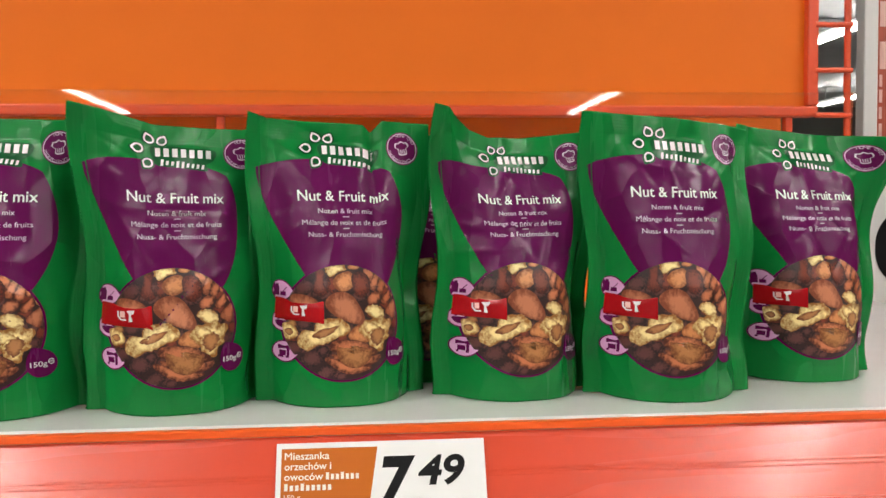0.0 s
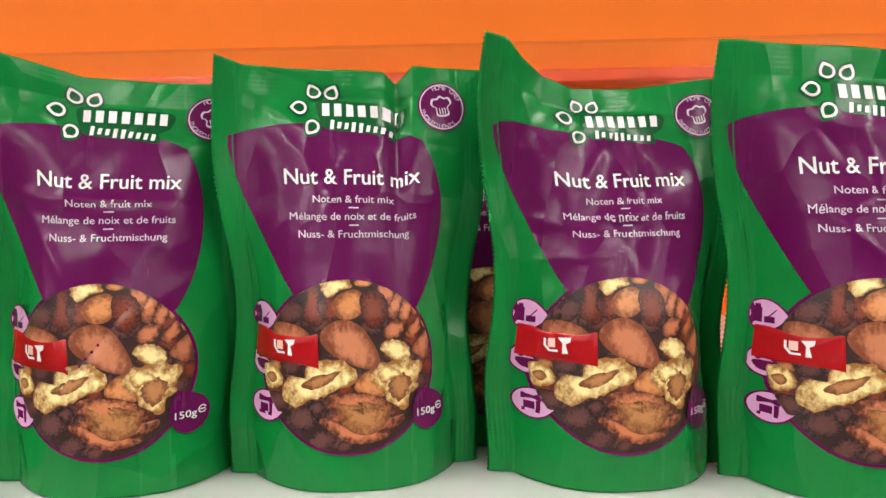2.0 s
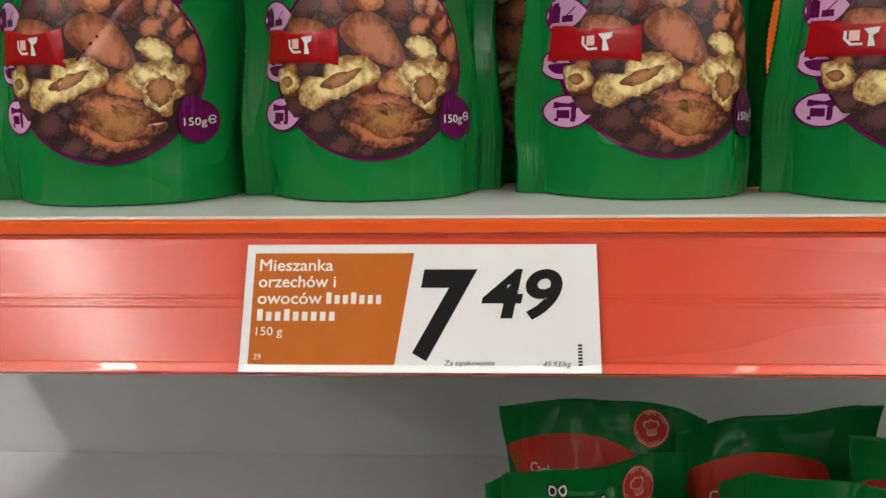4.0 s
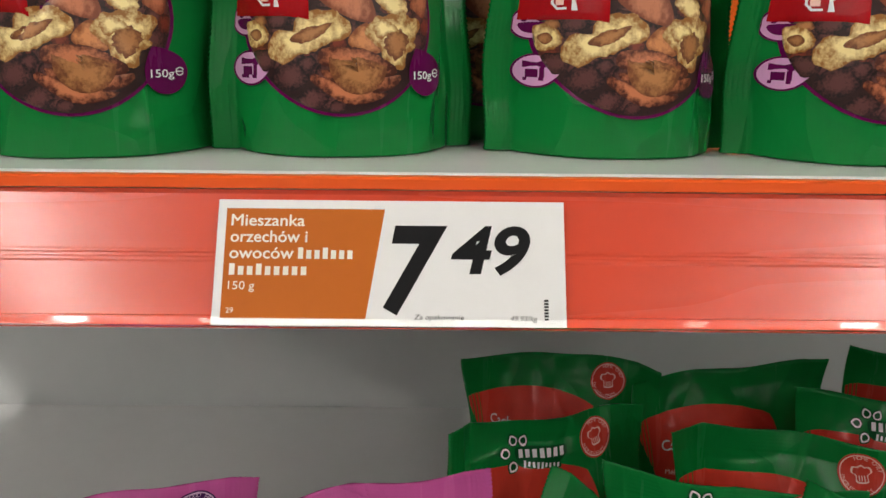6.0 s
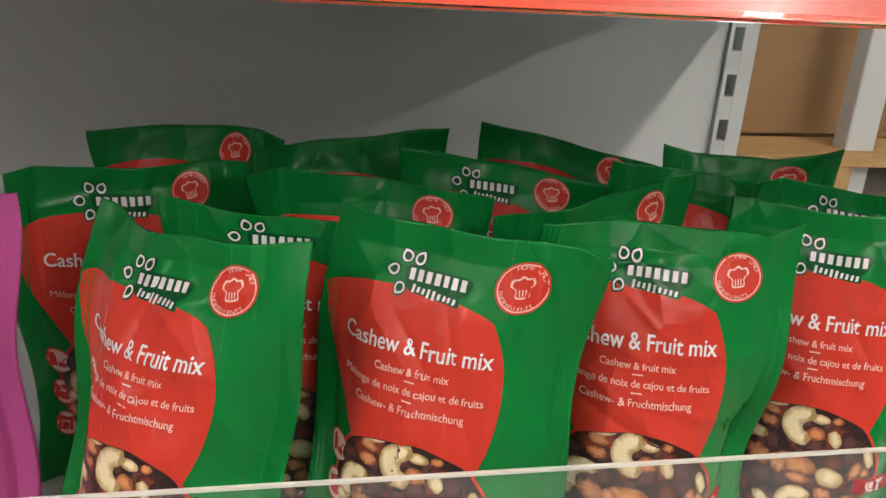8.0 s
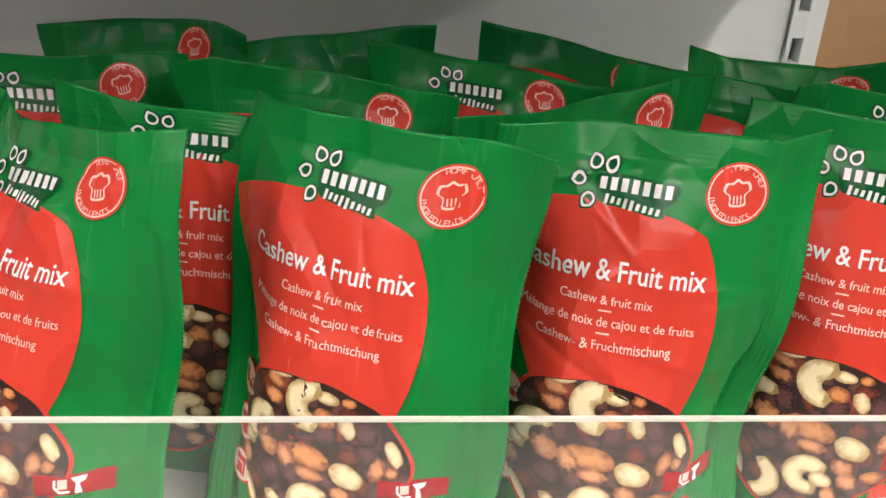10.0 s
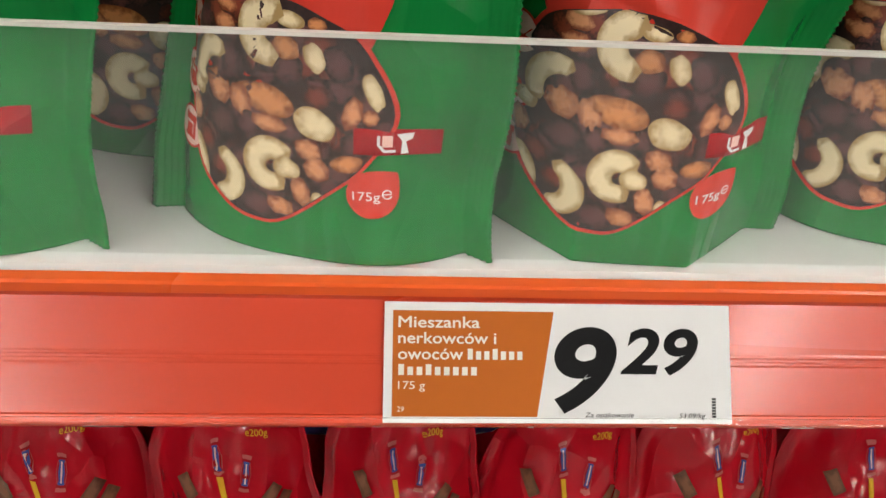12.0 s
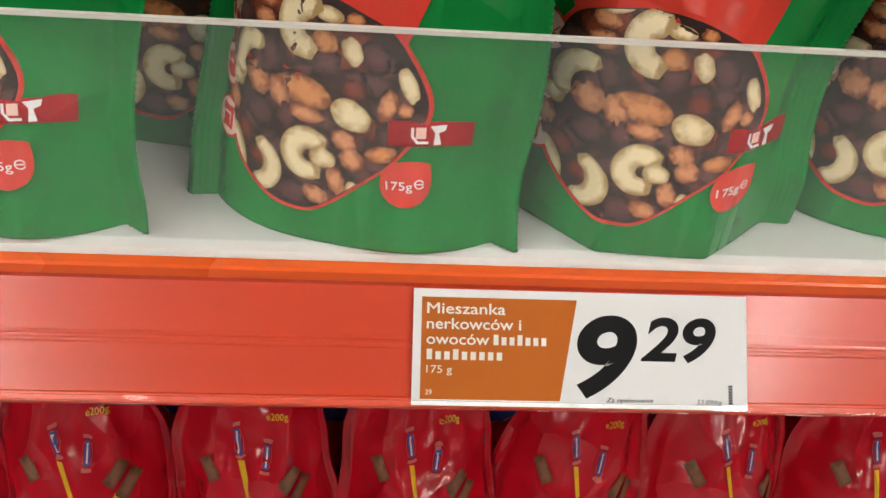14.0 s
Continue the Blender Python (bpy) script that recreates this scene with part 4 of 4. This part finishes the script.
def ticket(rail, length, x, width, height, drop, lines, size_text, euros, cents, code, label):
    """A price ticket on a rail: white card, orange field, printed words and price (millimetres from its top left)."""
    thing = new("price_ticket")
    thing.matrix_basis = rail @ Matrix.Translation((x, -drop, 0.0006))
    tagged(thing, label, "price ticket", "price tickets")
    k = 0.001
    bm = bmesh.new()
    box_bm(bm, 0, width, -height, 0, 0, 0.0004)
    part("card", bm_mesh("card", bm, CARD_WHITE), thing)
    W, Hh = width / k, height / k

    def flat(name, pr, lab=""):
        P = np.c_[pr.v[:, 0] * k, pr.v[:, 1] * k, 0.0004 + pr.h * 0.0001]
        part(name, mesh_from(name, P, pr.f, pr.mats, pr.m), thing, lab)
    s = Hh / 39.0
    flat("orange_field", Print().shape([(2.6, -2.8 * s), (51.5, -2.8 * s), (46.3, -37.0 * s), (2.6, -37.0 * s)], CARD_ORANGE, 0.6, 60).done(), "orange printed field")
    words = Print()
    for i, (line, wd) in enumerate(lines):
        if line:
            words.text(line, 4.3, (-8.3 - 5.15 * i) * s, 3.75 * s, LABEL_TEXT, 1.4, bold=0.022, width=wd, align="LEFT")
    for x0, x1, i in ((25.2, 42.8, 2), (4.4, 29.0, 3)):
        y = (-8.3 - 5.15 * i) * s
        n = 7 if i == 2 else 9
        for j in range(n):
            a, q = x0 + (x1 - x0) * j / n, (x1 - x0) / n
            words.shape(bar(a, a + q * 0.62, y, y + (3.5 if j in (0, 3) else 2.7) * s), LABEL_TEXT, 1.4)
    words.text(size_text, 4.4, -28.2 * s, 2.6 * s, LABEL_TEXT, 1.4, width=8.0, align="LEFT")
    words.text("29", 4.2, -35.4 * s, 1.7 * s, LABEL_TEXT, 1.4, align="LEFT")
    flat("product_text", words.done())
    price = Print()
    price.text(euros, 51.5, -34.0 * s, 26.3 * s, INK_BLACK, 1.4, bold=0.032, width=19.4, align="LEFT", slant=0.2)
    price.text(cents, 72.0, -22.4 * s, 14.6 * s, INK_BLACK, 1.4, bold=0.028, width=24.4, align="LEFT", slant=0.2)
    flat("price_figure", price.done(), "large black price figures")
    small = Print()
    small.text("Za opakowanie", 61.0, -37.0 * s, 1.6 * s, INK_BLACK, 1.4, bold=0.01, width=15, align="LEFT", slant=0.2)
    small.text(code, 90.0, -37.2 * s, 1.6 * s, INK_BLACK, 1.4, width=8.2, align="LEFT", slant=0.2)
    for j in range(7):
        small.shape(bar(100.3, 101.6, (-37 + j * 0.95) * s, (-36.35 + j * 0.95) * s), INK_BLACK, 1.4)
    flat("small_print", small.done())
    return thing


ticket(RAIL_A, LEN_A, 0.0, 0.107, 0.0392, 0.0037, (("Mieszanka", 22.5), ("orzechów i", 23.5), ("owoców", 19.5)), "150 g", "7", "49", "49.93/kg", "white and orange price ticket reading 7.49 on the rail")
ticket(RAIL_B, LEN_B, 0.2745, 0.1065, 0.0360, 0.0017, (("Mieszanka", 24.5), ("nerkowców i", 29.5), ("owoców", 19.5)), "175 g", "9", "29", "53.09/kg", "white and orange price ticket reading 9.29 on the rail")


def riser(x0, x1, y, z0, z1, t, label, edge_mat, sheet_mat=CLEAR):
    thing = new("acrylic_riser")
    tagged(thing, label, "shelf riser", "acrylic risers")
    ob = box("sheet", x0, x1, y, y + t, z0, z1 - 0.0012, sheet_mat, 0.0, thing)
    ob.visible_shadow = False
    e = box("edge", x0, x1, y, y + t, z1 - 0.0012, z1, edge_mat, 0.0, thing)
    e["label"] = "top edge strip, painted bright as if lit on the front riser"


riser(X0 + 0.01, X1 - 0.01, -0.0208, TOP_B - 0.012, 1.1890, 0.0018, "clear acrylic front riser along the lower shelf", LIT_EDGE, DUSTY_HAZED)
riser(X0 + 0.01, 0.455, 0.25, TOP_A + 0.0005, 1.6165, 0.002, "clear acrylic back riser on the top shelf", CLEAR)

structure(box("back_panel", -1.15, 0.621, 0.488, 0.498, 0.1, 1.379, STEEL_WHITE), "light grey steel back panel of the shelving", "back panel")


def upright(x, y, z0, z1, label):
    thing = new("shelf_upright")
    tagged(thing, label, "shelf upright", "shelf uprights")
    w, d = 0.030, 0.05
    zs, z = [], z0 + 0.03
    bm = bmesh.new()
    while z < z1 - 0.05:
        zs.append(z)
        z += 0.045
    edges = [z0] + [q for s in zs for q in (s, s + 0.022)] + [z1]
    box_bm(bm, x, x + 0.004, y, y + d, z0, z1)
    box_bm(bm, x + 0.014, x + w, y, y + d, z0, z1, 0.001)
    box_bm(bm, x + 0.004, x + 0.014, y + 0.02, y + d, z0, z1)
    for a, b in zip(edges[0::2], edges[1::2]):
        box_bm(bm, x + 0.004, x + 0.014, y, y + 0.02, a, b)
    part("post", bm_mesh("post", bm, STEEL_WHITE), thing)
    # black strip added behind the slots to paint the shade inside them
    bm = bmesh.new()
    box_bm(bm, x + 0.0042, x + 0.0138, y + 0.018, y + 0.0199, z0, z1)
    part("slot_shade", bm_mesh("slot_shade", bm, SLOT_SHADE), thing, "black strip standing in for the shade inside the slots")


upright(0.622, 0.483, 0.0, 1.379, "white slotted steel upright of the shelving")
post = box("rack_post", 1.178, 1.236, 1.02, 1.06, 0.0, 1.9, STEEL_WHITE, 0.004)
tagged(post, "plain white steel post behind the bay", "post")

# ---------------------------------------------------------------- top sign, grid and far signs
sign = new("orange_sign_board")
tagged(sign, "large orange board in a red metal frame above the shelf", "sign board")
box("board", -1.1, 0.496, 0.408, 0.414, 1.622, 2.35, PANEL_ORANGE, 0, sign)
box("frame_bottom", -1.1, 0.5075, 0.40, 0.42, 1.614, 1.6245, FRAME_ORANGE, 0.002, sign)
box("frame_side", 0.4955, 0.5075, 0.40, 0.42, 1.625, 2.35, FRAME_ORANGE, 0.002, sign)
for fx in (-0.44, -0.10, 0.30, 0.475):
    box("foot_pin", fx, fx + 0.008, 0.406, 0.414, TOP_A, 1.614, FRAME_ORANGE, 0.001, sign)
apron = box("back_apron", X0, 0.56, 0.585, 0.595, TOP_A, 1.640, PANEL_ORANGE, 0.001)
tagged(apron, "low orange board along the back of the shelf", "shelf board")


def tube_mesh(name, pts, r, mat):
    cu = bpy.data.curves.new(name, "CURVE")
    cu.dimensions, cu.bevel_depth, cu.bevel_resolution = "3D", r, 3
    sp = cu.splines.new("POLY")
    sp.points.add(len(pts) - 1)
    for q, p in zip(sp.points, pts):
        q.co = (*p, 1)
    ob = bpy.data.objects.new(name, cu)
    scene.collection.objects.link(ob)
    bpy.context.view_layer.update()
    me = bpy.data.meshes.new_from_object(ob.evaluated_get(bpy.context.evaluated_depsgraph_get()))
    bpy.data.objects.remove(ob)
    me.materials.clear()
    me.materials.append(mat)
    return me


grid = new("wire_side_grid")
tagged(grid, "orange-red wire ladder grid beside the sign board", "wire grid")
part("upright_wire", tube_mesh("upright_wire", [(0.540, 0.404, TOP_A), (0.540, 0.404, 2.35)], 0.0034, FRAME_ORANGE), grid)
for z in (1.569, 1.615, 1.661, 1.707, 1.753, 1.799, 1.845):
    part("rung", tube_mesh("rung", [(0.503, 0.40, z), (0.5425, 0.40, z)], 0.0028, FRAME_ORANGE), grid)

board = new("notice_sign")
tagged(board, "tall brick-red sign with pale writing in a white frame", "sign")
box("frame", 1.034, 1.064, 1.19, 1.22, 1.2, 2.35, SIGN_WHITE, 0.003, board)
box("panel", 1.0645, 1.6, 1.203, 1.213, 1.62, 2.35, SIGN_RED, 0, board)
box("foot_strip", 1.0645, 1.6, 1.195, 1.215, 1.602, 1.619, SIGN_WHITE, 0.002, board)
for k, (z, h, w) in enumerate(((1.885, 0.05, 0.34), (1.80, 0.055, 0.30), (1.765, 0.024, 0.22), (1.733, 0.026, 0.26), (1.70, 0.024, 0.24), (1.665, 0.026, 0.28))):
    for j in range(int(w / (h * 0.75))):
        box("letter_bar", 1.074 + j * h * 0.75, 1.074 + j * h * 0.75 + h * 0.24, 1.2015, 1.203, z, z + h, INK_BLUSH, 0, board)
poster = new("price_poster")
tagged(poster, "white poster with a large black round figure", "poster")
box("sheet", 1.0645, 1.6, 1.20, 1.206, 1.1, 1.59, SIGN_WHITE, 0.001, poster)
ring = Print()
o, i = ellipse(1.125, 1.44, 0.058, 0.075, n=40), ellipse(1.125, 1.44, 0.03, 0.048, n=40)
me = mesh_from("black_ring", [(x, 1.1985, z) for x, z in np.r_[o, i]], [(k, (k + 1) % 40, 40 + (k + 1) % 40, 40 + k) for k in range(40)], [INK_BLACK])
part("black_ring", me, poster)


def carton(x0, x1, y0, y1, z0, z1):
    thing = new("cardboard_box")
    tagged(thing, "brown corrugated cardboard box on a wooden pallet", "box", "cardboard boxes")
    box("body", x0, x1, y0, y1, z0, z1, CARDBOARD, 0.003, thing)
    box("tape", x0 + (x1 - x0) * 0.45, x0 + (x1 - x0) * 0.55, y0 - 0.0006, y0 + 0.01, z0, z1, material("tape", (0.30, 0.18, 0.08), 0.3), 0, thing)


carton(0.56, 1.02, 1.10, 1.5, 1.057, 1.33)
carton(1.03, 1.6, 1.13, 1.6, 1.057, 1.31)
carton(0.60, 0.93, 1.55, 1.9, 1.057, 1.36)
pallet = new("wooden_pallet")
tagged(pallet, "raw pine wooden pallet under cardboard boxes", "pallet")
for k in range(5):
    box("board", 0.55, 1.7, 0.98 + k * 0.19, 1.12 + k * 0.19, 1.035, 1.055, PALLET_WOOD, 0.002, pallet)
for k in range(3):
    box("block", 0.6 + k * 0.48, 0.7 + k * 0.48, 0.99, 1.88, 0.945, 1.035, PALLET_WOOD, 0.002, pallet)
stand = box("rack_table", 0.5, 1.75, 0.97, 1.95, 0.0, 0.945, STEEL_WHITE, 0.004)
tagged(stand, "plain grey base under the pallet", "base")

# ---------------------------------------------------------------- pouches on the top shelf
NUT_LABEL = "green stand-up pouch of nut and fruit mix on the top shelf"
UP = "nut mix pouches"
Z = TOP_A + 0.0004
pouch("nut", pose(-0.163, 0.062, Z, 0, 0, 8), 1, "green nut mix pouch with a smooth top edge", UP, tops=((-0.5, 0.0, 0), (0.5, -0.002, 0)))
pouch("nut", pose(-0.063, 0.066, Z, 0, 0, 14), 2, "green nut mix pouch with a raised top corner", UP, tops=((-0.5, 0.006, -0.010), (-0.36, 0.003, -0.006), (-0.1, -0.005, 0), (0.5, -0.006, 0.004)), wave=0.005, creases=14)
pouch("nut", pose(0.031, 0.076, Z, 0, 0, 11), 3, "green nut mix pouch with a notched top edge", UP, tops=((-0.5, 0.003, -0.012), (-0.4, 0.0, -0.004), (0.12, -0.004, 0), (0.17, -0.008, 0.006), (0.23, -0.001, 0), (0.5, -0.003, -0.008)))
pouch("nut", pose(0.137, 0.078, Z, 0, 0, 9), 4, "green nut mix pouch with one corner standing up", UP, tops=((-0.5, 0.006, -0.016), (-0.41, 0.005, -0.012), (-0.34, -0.001, -0.004), (-0.26, -0.007, 0.001), (-0.14, -0.011, 0.004), (0.1, -0.010, 0.004), (0.5, -0.006, 0.002)), creases=16)
pouch("nut", pose(0.229, 0.064, Z, 0, 0, -3), 5, "smooth full green nut mix pouch on the shelf", UP, tops=((-0.5, 0.003, -0.004), (0.3, -0.003, 0.0), (0.5, -0.006, 0.014)), creases=12)
pouch("nut", pose(0.339, 0.110, Z, 0, 0, 4), 6, "green nut mix pouch with a bent top corner", UP, tops=((-0.5, 0.0, 0.0), (0.2, -0.006, 0.004), (0.5, -0.010, -0.018)), creases=16)
for x, y, r, s in ((-0.002, 0.138, 0, 21), (0.09, 0.140, 2, 22), (0.285, 0.165, 0, 23), (-0.255, 0.07, 6, 26)):
    pouch("nut", pose(x, y, Z, 0, 0, r), s, "green nut mix pouch in the second row", UP, fine=False, height=0.162)

# ---------------------------------------------------------------- pouches on the lower shelf
LO = "cashew mix pouches"
Z = TOP_B + 0.0004
CL = "green cashew and fruit mix pouch behind the clear riser"
pouch("cashew", pose(0.145, 0.0150, Z, 0, 0, -27), 31, CL, LO, lean=0.16, twist=-0.15, depth=0.92, corner=-0.005, tops=((-0.5, -0.006, 0.002), (-0.2, -0.010, 0.002), (0.1, -0.006, 0), (0.5, 0.0, -0.004)), creases=14)
pouch("cashew", pose(0.255, 0.0070, Z, 0, 0, -19), 32, CL, LO, lean=0.11, twist=-0.40, depth=0.72, width=0.118, corner=-0.009, creases=12)
pouch("cashew", pose(0.3525, 0.0100, Z, 0, 0, -8), 33, CL, LO, lean=0.10, twist=-0.34, depth=0.82, width=0.112, facet=0.9, corner=0.0, tops=((-0.5, -0.006, 0.004), (-0.2, -0.003, 0.0), (0.36, 0.0, 0.0), (0.5, 0.002, 0.022)), creases=15)
pouch("cashew", pose(0.4465, 0.0240, Z, 0, 0, -22), 34, CL, LO, lean=0.11, twist=-0.15, depth=0.85)
pouch("cashew", pose(0.560, 0.038, Z, 0, 0, -12), 35, CL, LO, lean=0.10)
SAG = ((-0.5, 0.002, 0), (-0.3, -0.006, 0.003), (0.2, -0.010, 0.004), (0.5, 0.002, -0.004))
FALL = ((-0.5, 0.004, 0), (-0.1, -0.003, 0.003), (0.5, -0.008, 0))
RISE = ((-0.5, -0.010, 0), (-0.05, -0.004, 0.003), (0.38, 0.003, 0), (0.5, 0.004, -0.003))
PEAK = ((-0.5, -0.008, 0), (-0.1, -0.003, 0.004), (0.4, 0.002, 0), (0.5, -0.004, 0.008))
FOLD = ((-0.5, 0.002, -0.012), (-0.38, 0.003, 0), (0.0, -0.003, 0.003), (0.5, -0.006, 0.002))
BACK = ((0.125, 0.118, 18, 0.06, 41, 0.157, FOLD), (0.138, 0.205, -20, 0.05, 42, 0.156, PEAK), (0.239, 0.190, 10, 0.05, 43, 0.156, RISE), (0.237, 0.098, -15, 0.06, 44, 0.156, FOLD), (0.312, 0.138, -12, 0.06, 45, 0.155, FALL),
        (0.354, 0.080, 14, 0.06, 46, 0.156, RISE), (0.366, 0.193, -30, 0.05, 47, 0.154, FALL), (0.477, 0.165, 0, 0.05, 48, 0.158, SAG), (0.500, 0.092, -8, 0.06, 49, 0.155, FOLD), (0.428, 0.125, -12, 0.05, 50, 0.154, FALL), (0.198, 0.060, -6, 0.08, 51, 0.152, FALL))
MARK, BOTH = ("brand_mark",), ("brand_mark", "round_badge")
COVERED = {42: MARK, 43: BOTH, 44: MARK, 46: MARK, 47: MARK, 48: MARK, 50: BOTH}
for x, y, r, l, sd, h, top in BACK:
    pouch("cashew", pose(x, y, Z, 0, 0, r), sd, "green cashew mix pouch standing in the rows behind", LO, fine=y < 0.13, lean=l, wave=0.006, depth=0.55, height=h, tops=top, creases=14, hidden=COVERED.get(sd, ()))
CH = "chia seed pouches"
pouch("chia", pose(0.040, 0.030, Z, 0, 0, 17), 61, "pink pouch of chia seeds with a dark purple leaf", CH, lean=0.10, tops=((-0.5, -0.006, 0), (0.5, 0.002, 0)))
pouch("chia", pose(-0.060, 0.050, Z, 0, 0, 14), 62, "pink pouch of chia seeds with a dark purple leaf", CH, height=0.153, lean=0.10, tops=((-0.5, -0.012, 0), (0.5, -0.004, 0)))


# ---------------------------------------------------------------- red sweet bags on the bottom shelf
def bag_art():
    pics, sweets, marks = Print(), Print(), Print()
    for x, y, a in ((-21, 118, -50), (25, 112, 35), (30, 104, 40)):
        o = np.array(bar(-5.5, 5.5, -3.6, 3.6)) @ np.array([[math.cos(radians(a)), math.sin(radians(a))], [-math.sin(radians(a)), math.cos(radians(a))]]) + (x, y)
        pics.piece(np.concatenate([np.linspace(o[q], o[(q + 1) % 4], 5)[:-1] for q in range(4)]), CHOC, 0.5)
    sweets.shape([(-4.2, 124), (-1.2, 124), (7.5, 84), (5.8, 84)], INK_YELLOW, 0.4)
    sweets.shape([(24, 104), (27, 101), (12, 84), (10, 86)], INK_YELLOW, 0.4)
    for x, y, a in ((-4.5, 133, 14), (13, 126, -14)):
        for w, h, mat, lay in ((2.9, 8.0, WRAP_PINK, 0.45), (2.7, 6.4, TAG_RED, 0.55), (1.8, 5.2, INK_BLUE, 0.65), (0.5, 4.4, INK_BLUSH, 0.75)):
            o = np.array(smooth_outline([(-w, -h), (-w * 0.7, -h * 0.7), (-w, 0), (-w * 0.7, h * 0.7), (-w, h), (w, h), (w * 0.7, h * 0.7), (w, 0), (w * 0.7, -h * 0.7), (w, -h)], 2))
            c, s = math.cos(radians(a)), math.sin(radians(a))
            sweets.shape(o @ np.array([[c, s], [-s, c]]) + (x, y), mat, lay)
    marks.text("e200g", 22, 141, 3.2, INK_YELLOW, 0.45, width=14, turn=-8)
    marks.shape(smooth_outline([(-24, 84), (-22, 97), (-2, 99), (20, 93), (24, 84)], 4), INK_WHITE, 0.5)
    marks.shape(smooth_outline([(-22, 84), (-20, 95), (-2, 97), (18, 91.5), (22, 84)], 4), INK_BLUE, 0.6)
    return pics.done(), sweets.done(), marks.done()


BAG_ART = bag_art()


def sweet_bag(m, seed, label):
    thing = new("sweet_bag")
    thing.matrix_basis = m
    tagged(thing, label, "sweet bag", "red sweet bags")
    shape = Film(seed, width=0.094, height=0.176, depth=1.0, lean=0.22, wave=0.004, creases=14, seal=0.003, slump=0.62, crinkle=1.4)
    part("body", film_body(shape, RED_FILM, False), thing)
    for name, art in zip(("chocolate_picture", "sweet_picture", "weight_text"), BAG_ART):
        part(name, apply_print(art, shape), thing)


for art in BAG_ART:
    moved(art, -2, -13)
for k, x in enumerate((-0.03, 0.045, 0.123, 0.205, 0.285, 0.364, 0.440, 0.515)):
    sweet_bag(pose(x, 0.028, TOP_C + 0.0004, 0, 0, (3, -4, 5, 2, -2, -5, 6, -3)[k]), 80 + k, "glossy red bag of wrapped chocolate sweets")
for k, x in enumerate((0.085, 0.165, 0.245, 0.325, 0.40, 0.475, 0.55)):
    sweet_bag(pose(x, 0.110, TOP_C + 0.0004, 0, 0, (6, -8, 9, 4, -6, 5, -3)[k]), 95 + k, "glossy red bag of sweets in the second row")
